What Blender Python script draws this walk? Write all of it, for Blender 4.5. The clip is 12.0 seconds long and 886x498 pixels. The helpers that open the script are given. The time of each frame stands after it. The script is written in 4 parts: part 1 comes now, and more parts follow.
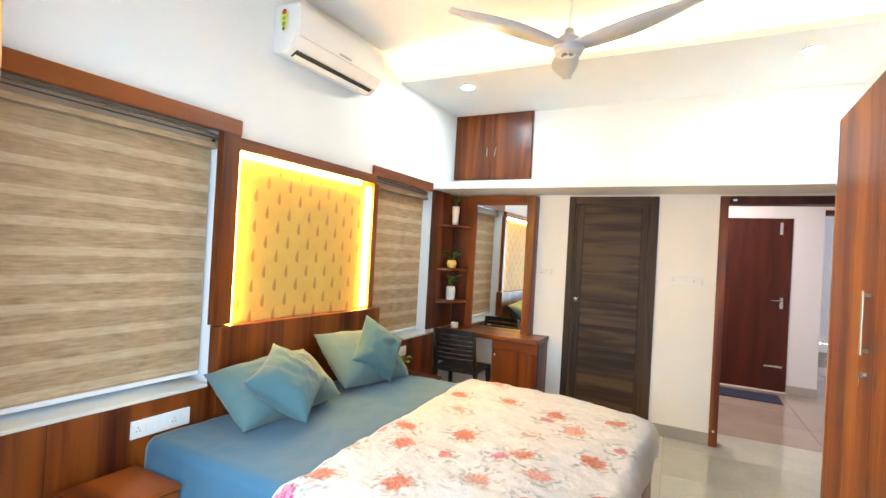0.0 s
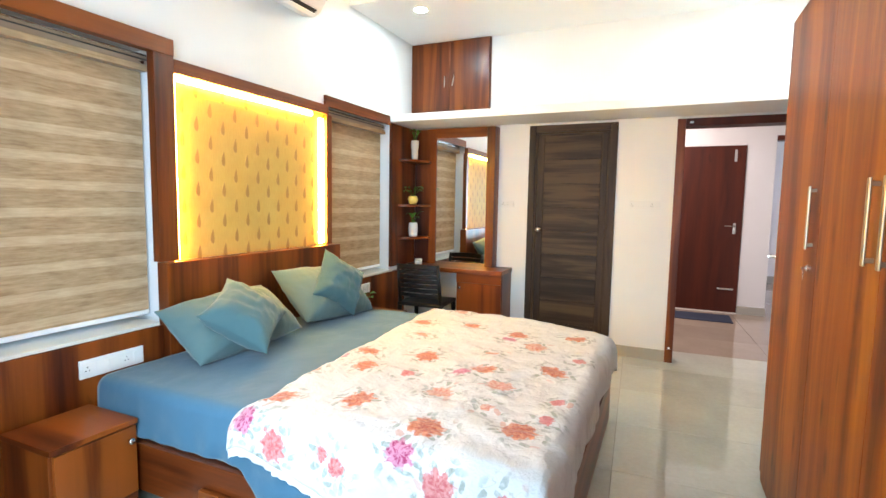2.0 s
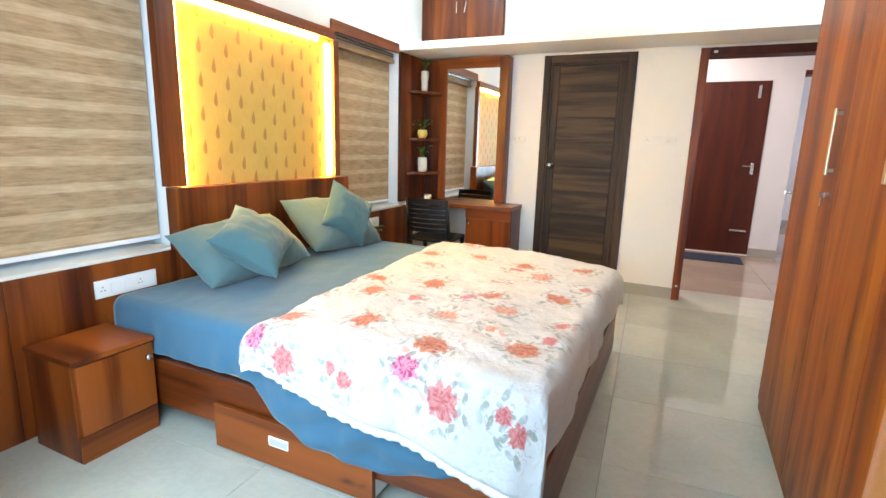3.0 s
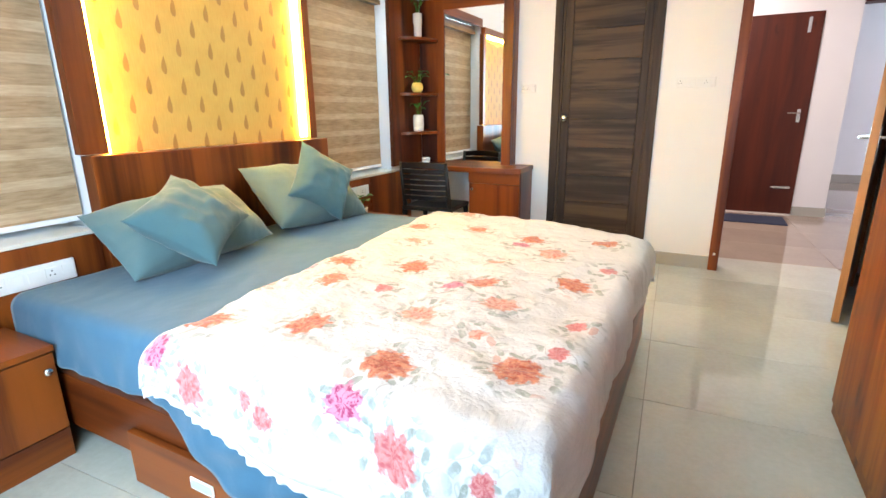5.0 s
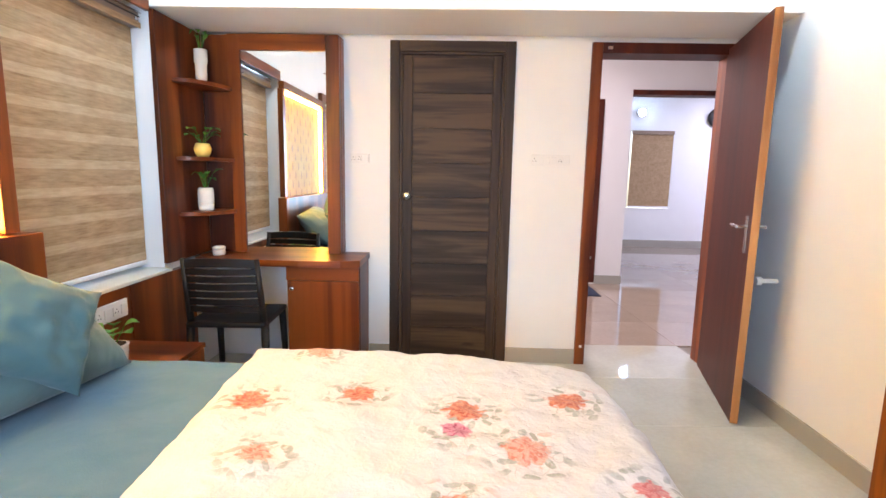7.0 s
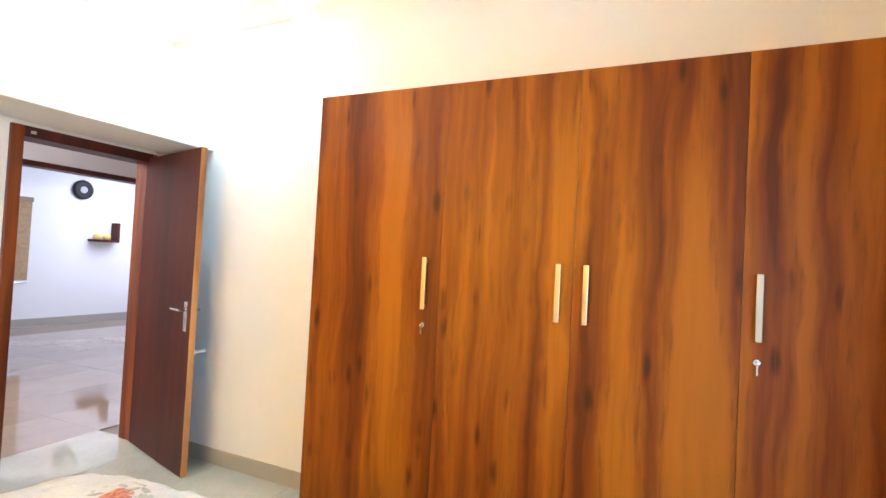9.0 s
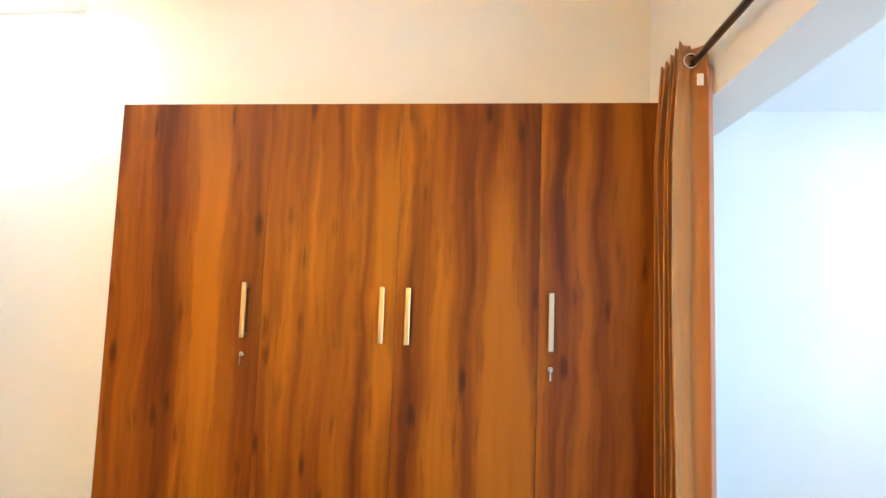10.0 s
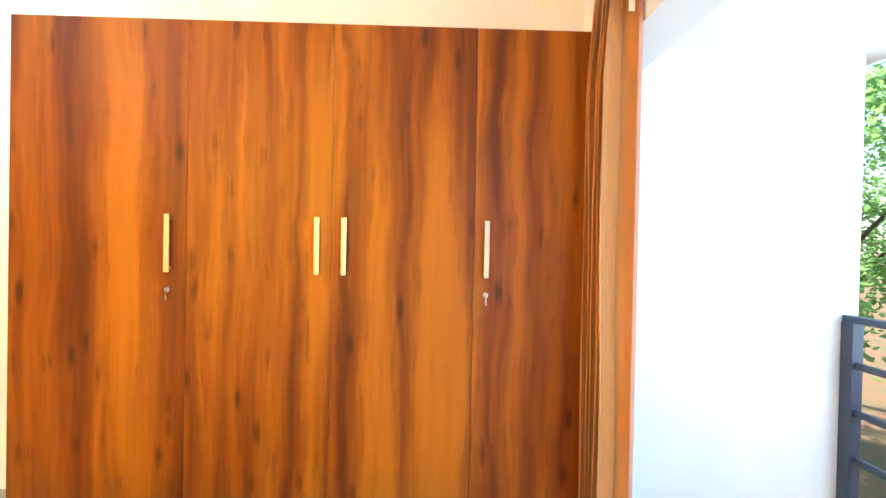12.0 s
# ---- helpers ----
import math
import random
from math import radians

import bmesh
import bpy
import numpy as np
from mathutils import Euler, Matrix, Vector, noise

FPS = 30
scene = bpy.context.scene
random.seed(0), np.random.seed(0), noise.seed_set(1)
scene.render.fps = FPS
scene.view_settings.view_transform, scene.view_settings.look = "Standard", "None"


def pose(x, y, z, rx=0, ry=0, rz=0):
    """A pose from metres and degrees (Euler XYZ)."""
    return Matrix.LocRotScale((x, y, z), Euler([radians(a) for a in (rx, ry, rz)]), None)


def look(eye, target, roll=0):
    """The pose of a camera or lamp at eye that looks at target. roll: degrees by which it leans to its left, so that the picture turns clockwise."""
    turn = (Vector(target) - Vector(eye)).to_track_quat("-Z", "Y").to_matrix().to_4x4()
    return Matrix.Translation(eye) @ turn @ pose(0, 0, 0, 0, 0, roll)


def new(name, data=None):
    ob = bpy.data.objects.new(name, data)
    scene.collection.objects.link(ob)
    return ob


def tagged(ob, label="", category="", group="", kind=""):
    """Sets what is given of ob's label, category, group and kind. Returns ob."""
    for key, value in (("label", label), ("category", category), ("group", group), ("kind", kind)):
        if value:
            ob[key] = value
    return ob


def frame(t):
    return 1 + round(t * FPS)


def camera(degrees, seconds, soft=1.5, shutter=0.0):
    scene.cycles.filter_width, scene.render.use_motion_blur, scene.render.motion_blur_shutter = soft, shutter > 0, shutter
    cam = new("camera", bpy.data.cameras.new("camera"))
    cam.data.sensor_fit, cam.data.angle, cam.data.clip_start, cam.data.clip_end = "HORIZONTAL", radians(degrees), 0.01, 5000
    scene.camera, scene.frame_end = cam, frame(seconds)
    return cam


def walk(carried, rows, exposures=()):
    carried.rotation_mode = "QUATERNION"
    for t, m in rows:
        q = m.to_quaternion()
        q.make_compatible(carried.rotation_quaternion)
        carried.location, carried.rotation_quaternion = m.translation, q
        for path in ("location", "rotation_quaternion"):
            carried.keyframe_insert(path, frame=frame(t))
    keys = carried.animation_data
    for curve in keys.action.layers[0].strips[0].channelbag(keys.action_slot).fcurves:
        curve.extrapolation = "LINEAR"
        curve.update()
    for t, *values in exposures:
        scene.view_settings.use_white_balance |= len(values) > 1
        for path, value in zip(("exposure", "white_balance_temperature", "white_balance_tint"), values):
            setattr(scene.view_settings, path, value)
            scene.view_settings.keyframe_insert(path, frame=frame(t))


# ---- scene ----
cam = camera(83.2, 12.0)
PATH = [
    (0, (2.396, 0.192, 1.496), (1.458, 1.958, 1.51), 3.2),
    (0.5, (2.405, 0.193, 1.479), (1.547, 2.0, 1.499), 1.7),
    (1, (2.419, 0.222, 1.457), (1.607, 2.049, 1.447), 1.1),
    (1.5, (2.41, 0.246, 1.403), (1.61, 2.077, 1.324), 0.8),
    (2, (2.42, 0.267, 1.357), (1.61, 2.087, 1.175), 1.0),
    (2.5, (2.423, 0.276, 1.3), (1.606, 2.077, 1.003), 1.3),
    (3, (2.429, 0.277, 1.277), (1.601, 2.052, 0.872), 1.6),
    (3.2, (2.419, 0.282, 1.259), (1.587, 2.049, 0.827), 1.6),
    (4.8, (2.313, 0.688, 1.194), (1.436, 2.402, 0.655), -0.4),
    (5, (2.338, 0.826, 1.193), (1.455, 2.539, 0.659), -0.6),
    (5.5, (2.27, 1.119, 1.212), (1.386, 2.842, 0.714), -0.7),
    (6, (2.171, 1.366, 1.221), (1.316, 3.114, 0.76), 0.1),
    (6.5, (2.007, 1.57, 1.227), (1.31, 3.401, 0.823), 1.2),
    (7, (1.645, 1.692, 1.27), (1.592, 3.669, 0.973), 1.1),
    (7.5, (1.422, 1.637, 1.308), (1.994, 3.541, 1.095), 2.0),
    (7.7, (1.312, 1.592, 1.328), (2.134, 3.406, 1.136), 2.0),
    (9.3, (0.883, 1.487, 1.435), (2.785, 2.095, 1.54), 2.9),
    (9.5, (0.876, 1.478, 1.432), (2.814, 1.954, 1.564), 2.7),
    (10, (0.881, 1.444, 1.451), (2.864, 1.65, 1.603), 2.0),
    (10.5, (0.897, 1.427, 1.449), (2.89, 1.457, 1.603), 1.3),
    (11, (0.887, 1.433, 1.438), (2.883, 1.38, 1.555), 0.8),
    (11.5, (0.885, 1.438, 1.404), (2.884, 1.372, 1.454), 0.9),
    (12, (0.892, 1.436, 1.349), (2.892, 1.391, 1.326), 1.2),
]
walk(cam, [(t, look(eye, target, roll)) for t, eye, target, roll in PATH], exposures=((0, 0.92, 6450, 4), (3.2, 1.0, 6400, 4), (5.5, 1.19, 6450, 7), (6.6, 1.20, 6300, 13), (7.5, 1.01, 5900, 12), (9.5, 1.16, 5900, 3), (10.5, 0.94, 6400, 6), (11.0, 1.12, 6400, 6), (11.5, 1.45, 6350, 6), (12, 1.64, 6300, 6)))

# ---- world, sun, lamps, exposure ----
world = bpy.data.worlds.new("daylight")
scene.world = world
world.use_nodes = True
wn = world.node_tree
bg = wn.nodes["Background"]
sky = wn.nodes.new("ShaderNodeTexSky")
sky.sky_type = "NISHITA"
sky.sun_disc = False
sky.sun_elevation = radians(58)
sky.sun_rotation = radians(59)
wn.links.new(sky.outputs[0], bg.inputs[0])
bg.inputs[1].default_value = 0.15

sun_data = bpy.data.lights.new("sun", "SUN")
sun_data.energy = 5.0
sun_data.angle = radians(2)
sun_data.color = (1.0, 0.95, 0.88)
sun = new("sun", sun_data)
sun.matrix_world = look((0, 0, 10), (-4.6, -2.7, 1.5))


def area_lamp(name, at, target, sx, sy, watts, color):
    d = bpy.data.lights.new(name, "AREA")
    d.shape, d.size, d.size_y, d.energy, d.color = "RECTANGLE", sx, sy, watts, color
    o = new(name, d)
    o.matrix_world = look(at, target)
    return o


COOL = (0.80, 0.92, 1.0)
WARM = (1.0, 0.62, 0.22)
# area lamps standing in for sky light at the balcony opening
area_lamp("balcony_daylight", (1.25, 0.56, 1.3), (0.85, 2.0, 1.28), 1.1, 1.6, 36, (0.61, 0.79, 1.0))
area_lamp("balcony_sky", (2.0, -1.05, 1.5), (2.1, 2.0, 1.3), 2.4, 1.7, 26, (0.55, 0.76, 1.0))
# unseen tinted fills below the ceilings, added to brighten hall and lounge
area_lamp("hall_fill", (1.9, 6.6, 2.75), (1.9, 6.6, 0), 1.2, 1.0, 40, (1.0, 0.85, 0.85))
area_lamp("lounge_fill", (6.7, 9.2, 2.75), (6.7, 9.2, 0), 1.2, 2.4, 46, (0.78, 0.77, 1.0))

# ---- materials ----
def mat(name, rough=0.5, color=(0.8, 0.8, 0.8), metal=0.0, spec=0.5):
    m = bpy.data.materials.new(name)
    m.use_nodes = True
    b = m.node_tree.nodes["Principled BSDF"]
    b.inputs["Base Color"].default_value = (*color, 1)
    b.inputs["Roughness"].default_value = rough
    b.inputs["Metallic"].default_value = metal
    b.inputs["Specular IOR Level"].default_value = spec
    return m


class G:
    """Short hand for a material's node graph."""
    def __init__(self, m):
        self.t = m.node_tree
        self.b = self.t.nodes["Principled BSDF"]

    def n(self, kind, **props):
        node = self.t.nodes.new("ShaderNode" + kind)
        for k, v in props.items():
            setattr(node, k, v)
        return node

    def put(self, socket, value):
        if isinstance(value, bpy.types.NodeSocket):
            self.t.links.new(value, socket)
        else:
            socket.default_value = value

    def m(self, op, a, b=0.0, c=0.0, clamp=False):
        node = self.n("Math", operation=op, use_clamp=clamp)
        for s, v in zip(node.inputs, (a, b, c)):
            self.put(s, v)
        return node.outputs[0]

    def v(self, op, a, b=(0, 0, 0), out=0):
        node = self.n("VectorMath", operation=op)
        self.put(node.inputs[0], a)
        self.put(node.inputs[1], b)
        return node.outputs[out]

    def coords(self, which="Object", scale=(1, 1, 1)):
        tc = self.n("TexCoord")
        mp = self.n("Mapping")
        mp.inputs["Scale"].default_value = scale
        self.t.links.new(tc.outputs[which], mp.inputs[0])
        return mp.outputs[0]

    def noise(self, vec, scale, detail=4, rough=0.55, dist=0.0, out=0):
        node = self.n("TexNoise")
        self.put(node.inputs["Vector"], vec)
        node.inputs["Scale"].default_value = scale
        node.inputs["Detail"].default_value = detail
        node.inputs["Roughness"].default_value = rough
        node.inputs["Distortion"].default_value = dist
        return node.outputs[out]

    def ramp(self, fac, stops):
        node = self.n("ValToRGB")
        self.put(node.inputs[0], fac)
        el = node.color_ramp.elements
        while len(el) < len(stops):
            el.new(0.5)
        for e, (p, c) in zip(el, stops):
            e.position, e.color = p, (*c, 1)
        return node.outputs[0]

    def mix(self, fac, a, b):
        node = self.n("Mix", data_type="RGBA")
        self.put(node.inputs[0], fac)
        self.put(node.inputs[6], a if isinstance(a, bpy.types.NodeSocket) else (*a, 1))
        self.put(node.inputs[7], b if isinstance(b, bpy.types.NodeSocket) else (*b, 1))
        return node.outputs[2]

    def step(self, x, lo, hi):
        node = self.n("MapRange", interpolation_type="SMOOTHSTEP")
        self.put(node.inputs[0], x)
        node.inputs[1].default_value, node.inputs[2].default_value = lo, hi
        return node.outputs[0]

    def bump(self, height, strength=0.2, distance=0.01):
        node = self.n("Bump")
        self.put(node.inputs["Height"], height)
        node.inputs["Strength"].default_value = strength
        node.inputs["Distance"].default_value = distance
        self.t.links.new(node.outputs[0], self.b.inputs["Normal"])

    def color(self, s):
        self.t.links.new(s, self.b.inputs["Base Color"])

    def rough(self, s):
        self.t.links.new(s, self.b.inputs["Roughness"])


def wood(name, axis, dark, mid, light, rough=0.36, width=1.0, coat=0.10, knots=6.5):
    """Laminate with long streaks along the axis, broad bands and small knots."""
    m = mat(name, rough, spec=0.32)
    g = G(m)
    w = width
    s = {"x": (0.09, 1, 1), "y": (1, 0.09, 1), "z": (1, 1, 0.09)}[axis]
    f = {"x": (0.03, 1, 1), "y": (1, 0.03, 1), "z": (1, 1, 0.03)}[axis]
    rnd = g.n("ObjectInfo").outputs["Random"]
    offs = g.n("CombineXYZ")
    for i in range(3):
        g.put(offs.inputs[i], g.m("MULTIPLY", rnd, 3.7 + i))
    big = g.noise(g.v("ADD", g.coords("Object", s), offs.outputs[0]), 4.2 * w, 3, 0.5, 0.7)
    mid_n = g.noise(g.v("ADD", g.coords("Object", f), offs.outputs[0]), 22 * w, 3, 0.55, 0.3)
    fine = g.noise(g.coords("Object", f), 150 * w, 3, 0.6)
    kv = g.n("TexVoronoi")
    ks = {"x": (0.30, 1, 1), "y": (1, 0.30, 1), "z": (1, 1, 0.30)}[axis]
    wob = g.v("MULTIPLY", g.v("SUBTRACT", g.noise(g.coords(), 9, 2, out=1), (0.5, 0.5, 0.5)), (0.06, 0.06, 0.06))
    g.put(kv.inputs["Vector"], g.v("ADD", g.v("ADD", g.coords("Object", ks), wob), offs.outputs[0]))
    kv.inputs["Scale"].default_value = knots
    kv.inputs["Randomness"].default_value = 1.0
    v = g.m("ADD", g.m("MULTIPLY", big, 0.76), g.m("ADD", g.m("MULTIPLY", mid_n, 0.17), g.m("MULTIPLY", fine, 0.07)))
    col = g.ramp(v, [(0.37, dark), (0.465, mid), (0.56, light), (0.72, tuple(1.25 * c for c in light))])
    kn = g.m("SUBTRACT", 1.0, g.step(kv.outputs["Distance"], 0.02, 0.17))
    col = g.mix(g.m("MULTIPLY", g.m("POWER", kn, 1.6), 0.85), col, dark)
    g.color(col)
    g.rough(g.m("ADD", rough - 0.05, g.m("MULTIPLY", fine, 0.12)))
    g.b.inputs["Coat Weight"].default_value = coat
    g.b.inputs["Coat Roughness"].default_value = 0.18
    g.bump(fine, 0.06, 0.002)
    return m


def figured_wood(name, dark, mid, light):
    """Laminate with broad wavy upright figure, ragged dark contours and rows of small knots."""
    m = mat(name, 0.42, spec=0.22)
    g = G(m)
    rnd = g.n("ObjectInfo").outputs["Random"]
    offs = g.n("CombineXYZ")
    for i in range(3):
        g.put(offs.inputs[i], g.m("MULTIPLY", rnd, 5.3 + i))
    base = g.v("ADD", g.coords("Object", (1, 1, 0.055)), offs.outputs[0])
    sway = g.v("MULTIPLY", g.v("SUBTRACT", g.noise(g.v("ADD", g.coords("Object", (1, 1.6, 1)), offs.outputs[0]), 2.3, 3, 0.5, out=1), (0.5, 0.5, 0.5)), (0.0, 0.105, 0.0))
    p = g.v("ADD", base, sway)
    band = g.noise(p, 8.2, 3, 0.50, 0.10)
    ripple = g.m("SINE", g.m("MULTIPLY", band, 26.0))
    ragged = g.noise(g.v("ADD", g.coords("Object", (1, 1, 0.12)), offs.outputs[0]), 48, 4, 0.6)
    edge = g.m("MULTIPLY", g.m("POWER", g.m("MAXIMUM", ripple, 0.0), 4.0), g.step(ragged, 0.46, 0.68))
    streak = g.noise(g.v("ADD", g.coords("Object", (1, 1, 0.03)), offs.outputs[0]), 30, 4, 0.6, 0.2)
    fine = g.noise(g.coords("Object", (1, 1, 0.03)), 190, 3, 0.6)
    v = g.m("ADD", g.m("MULTIPLY", band, 0.80), g.m("ADD", g.m("MULTIPLY", streak, 0.15), g.m("MULTIPLY", fine, 0.05)))
    v = g.m("SUBTRACT", v, g.m("MULTIPLY", ripple, 0.008))
    col = g.ramp(v, [(0.35, dark), (0.46, mid), (0.58, light), (0.74, tuple(1.2 * c for c in light))])
    col = g.mix(g.m("MULTIPLY", edge, 0.42), col, tuple(0.8 * c for c in dark))
    kv = g.n("TexVoronoi")
    g.put(kv.inputs["Vector"], g.v("ADD", g.v("ADD", g.coords("Object", (1, 1.25, 0.42)), offs.outputs[0]), g.v("MULTIPLY", sway, (1, 0.4, 1))))
    kv.inputs["Scale"].default_value = 10.0
    kv.inputs["Randomness"].default_value = 1.0
    spot = g.m("SUBTRACT", 1.0, g.step(g.m("ADD", kv.outputs["Distance"], g.m("MULTIPLY", g.m("SUBTRACT", ragged, 0.5), 0.25)), 0.05, 0.32))
    spot = g.m("MULTIPLY", spot, g.m("SUBTRACT", 1.0, g.step(v, 0.46, 0.54)))
    col = g.mix(g.m("MULTIPLY", spot, 0.85), col, tuple(0.45 * c for c in dark))
    g.color(col)
    g.rough(g.m("ADD", 0.36, g.m("MULTIPLY", fine, 0.14)))
    g.bump(fine, 0.05, 0.002)
    return m


W_D, W_M, W_L = (0.046, 0.0080, 0.0016), (0.116, 0.0232, 0.0036), (0.210, 0.0500, 0.0068)
wood_v = wood("laminate_upright_grain", "z", W_D, W_M, W_L, width=1.25)
wood_x = wood("laminate_cross_grain", "x", W_D, W_M, W_L, width=1.25)
wood_y = wood("laminate_long_grain", "y", W_D, W_M, W_L, width=1.25)
ward_wood = figured_wood("wardrobe_laminate", (0.088, 0.0178, 0.0018), (0.172, 0.0405, 0.0021), (0.290, 0.0920, 0.0034))
bath_wood = wood("dark_walnut_cross", "x", (0.016, 0.0095, 0.006), (0.032, 0.0185, 0.0105), (0.066, 0.040, 0.022), 0.55, 2.6, 0.0)
bath_wood_v = wood("dark_walnut_upright", "z", (0.018, 0.0105, 0.007), (0.031, 0.018, 0.0105), (0.052, 0.031, 0.0175), 0.55, 2.0, 0.0)
red_wood = wood("red_mahogany", "z", (0.040, 0.0056, 0.0018), (0.056, 0.0084, 0.0023), (0.076, 0.0120, 0.0030), 0.5, 1.4, 0.03)
edge_wood = wood("pale_door_edge", "z", (0.20, 0.08, 0.025), (0.34, 0.15, 0.05), (0.48, 0.24, 0.09), 0.45, 1.4, 0.0)


def plaster(name, color):
    m = mat(name, 0.55, color, spec=0.35)
    g = G(m)
    a = g.noise(g.coords(), 1.3, 3)
    b = g.noise(g.coords(), 90, 3)
    c = g.mix(g.step(a, 0.35, 0.7), tuple(k * 0.965 for k in color), color)
    g.color(c)
    g.bump(g.m("ADD", g.m("MULTIPLY", a, 2.0), g.m("MULTIPLY", b, 0.2)), 0.10, 0.004)
    return m


white_wall = plaster("white_wall_paint", (0.84, 0.83, 0.81))
pink_wall = plaster("hall_wall_paint", (0.80, 0.76, 0.74))
ceiling_white = plaster("ceiling_paint", (0.84, 0.84, 0.83))
balcony_white = plaster("balcony_paint", (0.82, 0.83, 0.85))


def tile_material(name, low, high):
    m = mat(name, 0.06, low, spec=0.6)
    g = G(m)
    rnd = g.n("ObjectInfo").outputs["Random"]
    a = g.noise(g.coords(), 2.2, 5, 0.6)
    b = g.noise(g.coords(), 38, 4, 0.65)
    v = g.m("ADD", g.m("MULTIPLY", a, 0.55), g.m("ADD", g.m("MULTIPLY", b, 0.3), g.m("MULTIPLY", rnd, 0.15)))
    g.color(g.ramp(v, [(0.30, low), (0.62, high)]))
    g.rough(g.m("ADD", 0.025, g.m("MULTIPLY", a, 0.05)))
    return m


tile_mat = tile_material("vitrified_tile", (0.385, 0.380, 0.315), (0.500, 0.490, 0.415))
# browner, darker tile copy: the hall's dimness and warm reflections put into the colour
dim_hall_tile_mat = tile_material("vitrified_tile_dim_hall", (0.27, 0.205, 0.155), (0.345, 0.270, 0.210))
grout = mat("grout", 0.8, (0.23, 0.21, 0.18))
skirting = mat("skirting_tile", 0.2, (0.40, 0.375, 0.32))
granite = mat("sill_stone", 0.3, (0.72, 0.68, 0.60))
upvc = mat("white_frame_paint", 0.35, (0.82, 0.83, 0.85))
white_plastic = mat("white_plastic", 0.3, (0.80, 0.79, 0.77))
grey_plastic = mat("grey_plastic", 0.4, (0.42, 0.42, 0.42))
black_plastic = mat("black_plastic", 0.45, (0.007, 0.006, 0.006), spec=0.35)
steel = mat("brushed_steel", 0.25, (0.68, 0.66, 0.62), 1.0)
satin_metal = mat("satin_champagne_metal", 0.38, (0.46, 0.40, 0.30), 1.0)
dark_steel = mat("dark_painted_steel", 0.4, (0.035, 0.045, 0.075))
mirror = mat("mirror_silver", 0.015, (0.92, 0.92, 0.91), 1.0)
rod_mat = mat("bronze_rod", 0.3, (0.10, 0.07, 0.05), 0.9)
fan_mat = mat("fan_grey_enamel", 0.35, (0.46, 0.455, 0.47))
ceramic = mat("white_ceramic", 0.2, (0.82, 0.79, 0.72))
yellow_ceramic = mat("pale_yellow_ceramic", 0.3, (0.85, 0.62, 0.16))
soil = mat("soil", 0.9, (0.04, 0.025, 0.015))
mat_cloth = mat("navy_coir", 0.95, (0.010, 0.014, 0.035))
label_green = mat("label_green", 0.5, (0.10, 0.38, 0.08))
label_yellow = mat("label_yellow", 0.5, (0.75, 0.65, 0.08))
label_red = mat("label_red", 0.5, (0.45, 0.05, 0.03))
black_slot = mat("dark_slot", 0.6, (0.03, 0.025, 0.022))
leaf_mat = mat("leaf_green", 0.45, (0.06, 0.20, 0.025))
G(leaf_mat).color(G(leaf_mat).ramp(G(leaf_mat).noise(G(leaf_mat).coords(), 30, 2), [(0.35, (0.03, 0.13, 0.012)), (0.7, (0.11, 0.27, 0.04))]))


def glow(name, color, strength):
    m = mat(name, 0.5, (0.8, 0.8, 0.8))
    b = m.node_tree.nodes["Principled BSDF"]
    b.inputs["Emission Color"].default_value = (*color, 1)
    b.inputs["Emission Strength"].default_value = strength
    return m


led_warm = glow("warm_led_strip", (1.0, 0.50, 0.055), 100.0)
led_cove = glow("cove_led_strip", (1.0, 0.78, 0.42), 74.0)
spot_cool = glow("cool_downlight", (0.70, 0.90, 1.0), 400.0)
spot_far = glow("soft_downlight", (0.85, 0.9, 1.0), 30.0)
lounge_led = glow("blue_white_led", (0.50, 0.70, 1.0), 90.0)


def fabric(name, a, b, scale=260, rough=0.85, sheen=0.2, crumple=1.0):
    m = mat(name, rough, a, spec=0.2)
    g = G(m)
    big = g.noise(g.coords(), 3.5, 4)
    weave = g.noise(g.coords("Object", (1, 1, 1)), scale, 2)
    g.color(g.mix(g.m("ADD", g.m("MULTIPLY", big, 0.6), g.m("MULTIPLY", weave, 0.4)), a, b))
    g.b.inputs["Sheen Weight"].default_value = sheen
    crease = g.noise(g.coords("Object", (1, 0.8, 1)), 8, 2, 0.5, 0.3)
    g.bump(g.m("ADD", g.m("MULTIPLY", crease, crumple), g.m("MULTIPLY", weave, 0.35)), 0.30, 0.006)
    return m


sheet_mat = fabric("teal_grey_cotton", (0.034, 0.096, 0.158), (0.056, 0.135, 0.200), crumple=3.0)
pillow_mat = fabric("teal_grey_pillow_cotton", (0.078, 0.138, 0.146), (0.122, 0.190, 0.190), crumple=8.0)
cushion_mat = fabric("slate_teal_cushion_cloth", (0.050, 0.110, 0.124), (0.080, 0.150, 0.160), crumple=8.0)
curtain_mat = fabric("tan_curtain_cloth", (0.43, 0.170, 0.045), (0.51, 0.225, 0.068), 200, 0.7, 0.2)
curtain_b = fabric("dusty_pink_lining", (0.45, 0.22, 0.15), (0.52, 0.27, 0.19), 200, 0.8, 0.2)


def blind_material(name, a, b):
    m = mat(name, 0.8, a, spec=0.2)
    g = G(m)
    st = g.noise(g.coords("Object", (1, 0.10, 1.0)), 90, 4, 0.65)
    sp = g.noise(g.coords("Object", (1, 0.35, 1.0)), 22, 4, 0.6)
    v = g.m("ADD", g.m("MULTIPLY", st, 0.6), g.m("MULTIPLY", sp, 0.4))
    g.color(g.ramp(v, [(0.36, b), (0.62, a)]))
    g.bump(st, 0.2, 0.002)
    return m


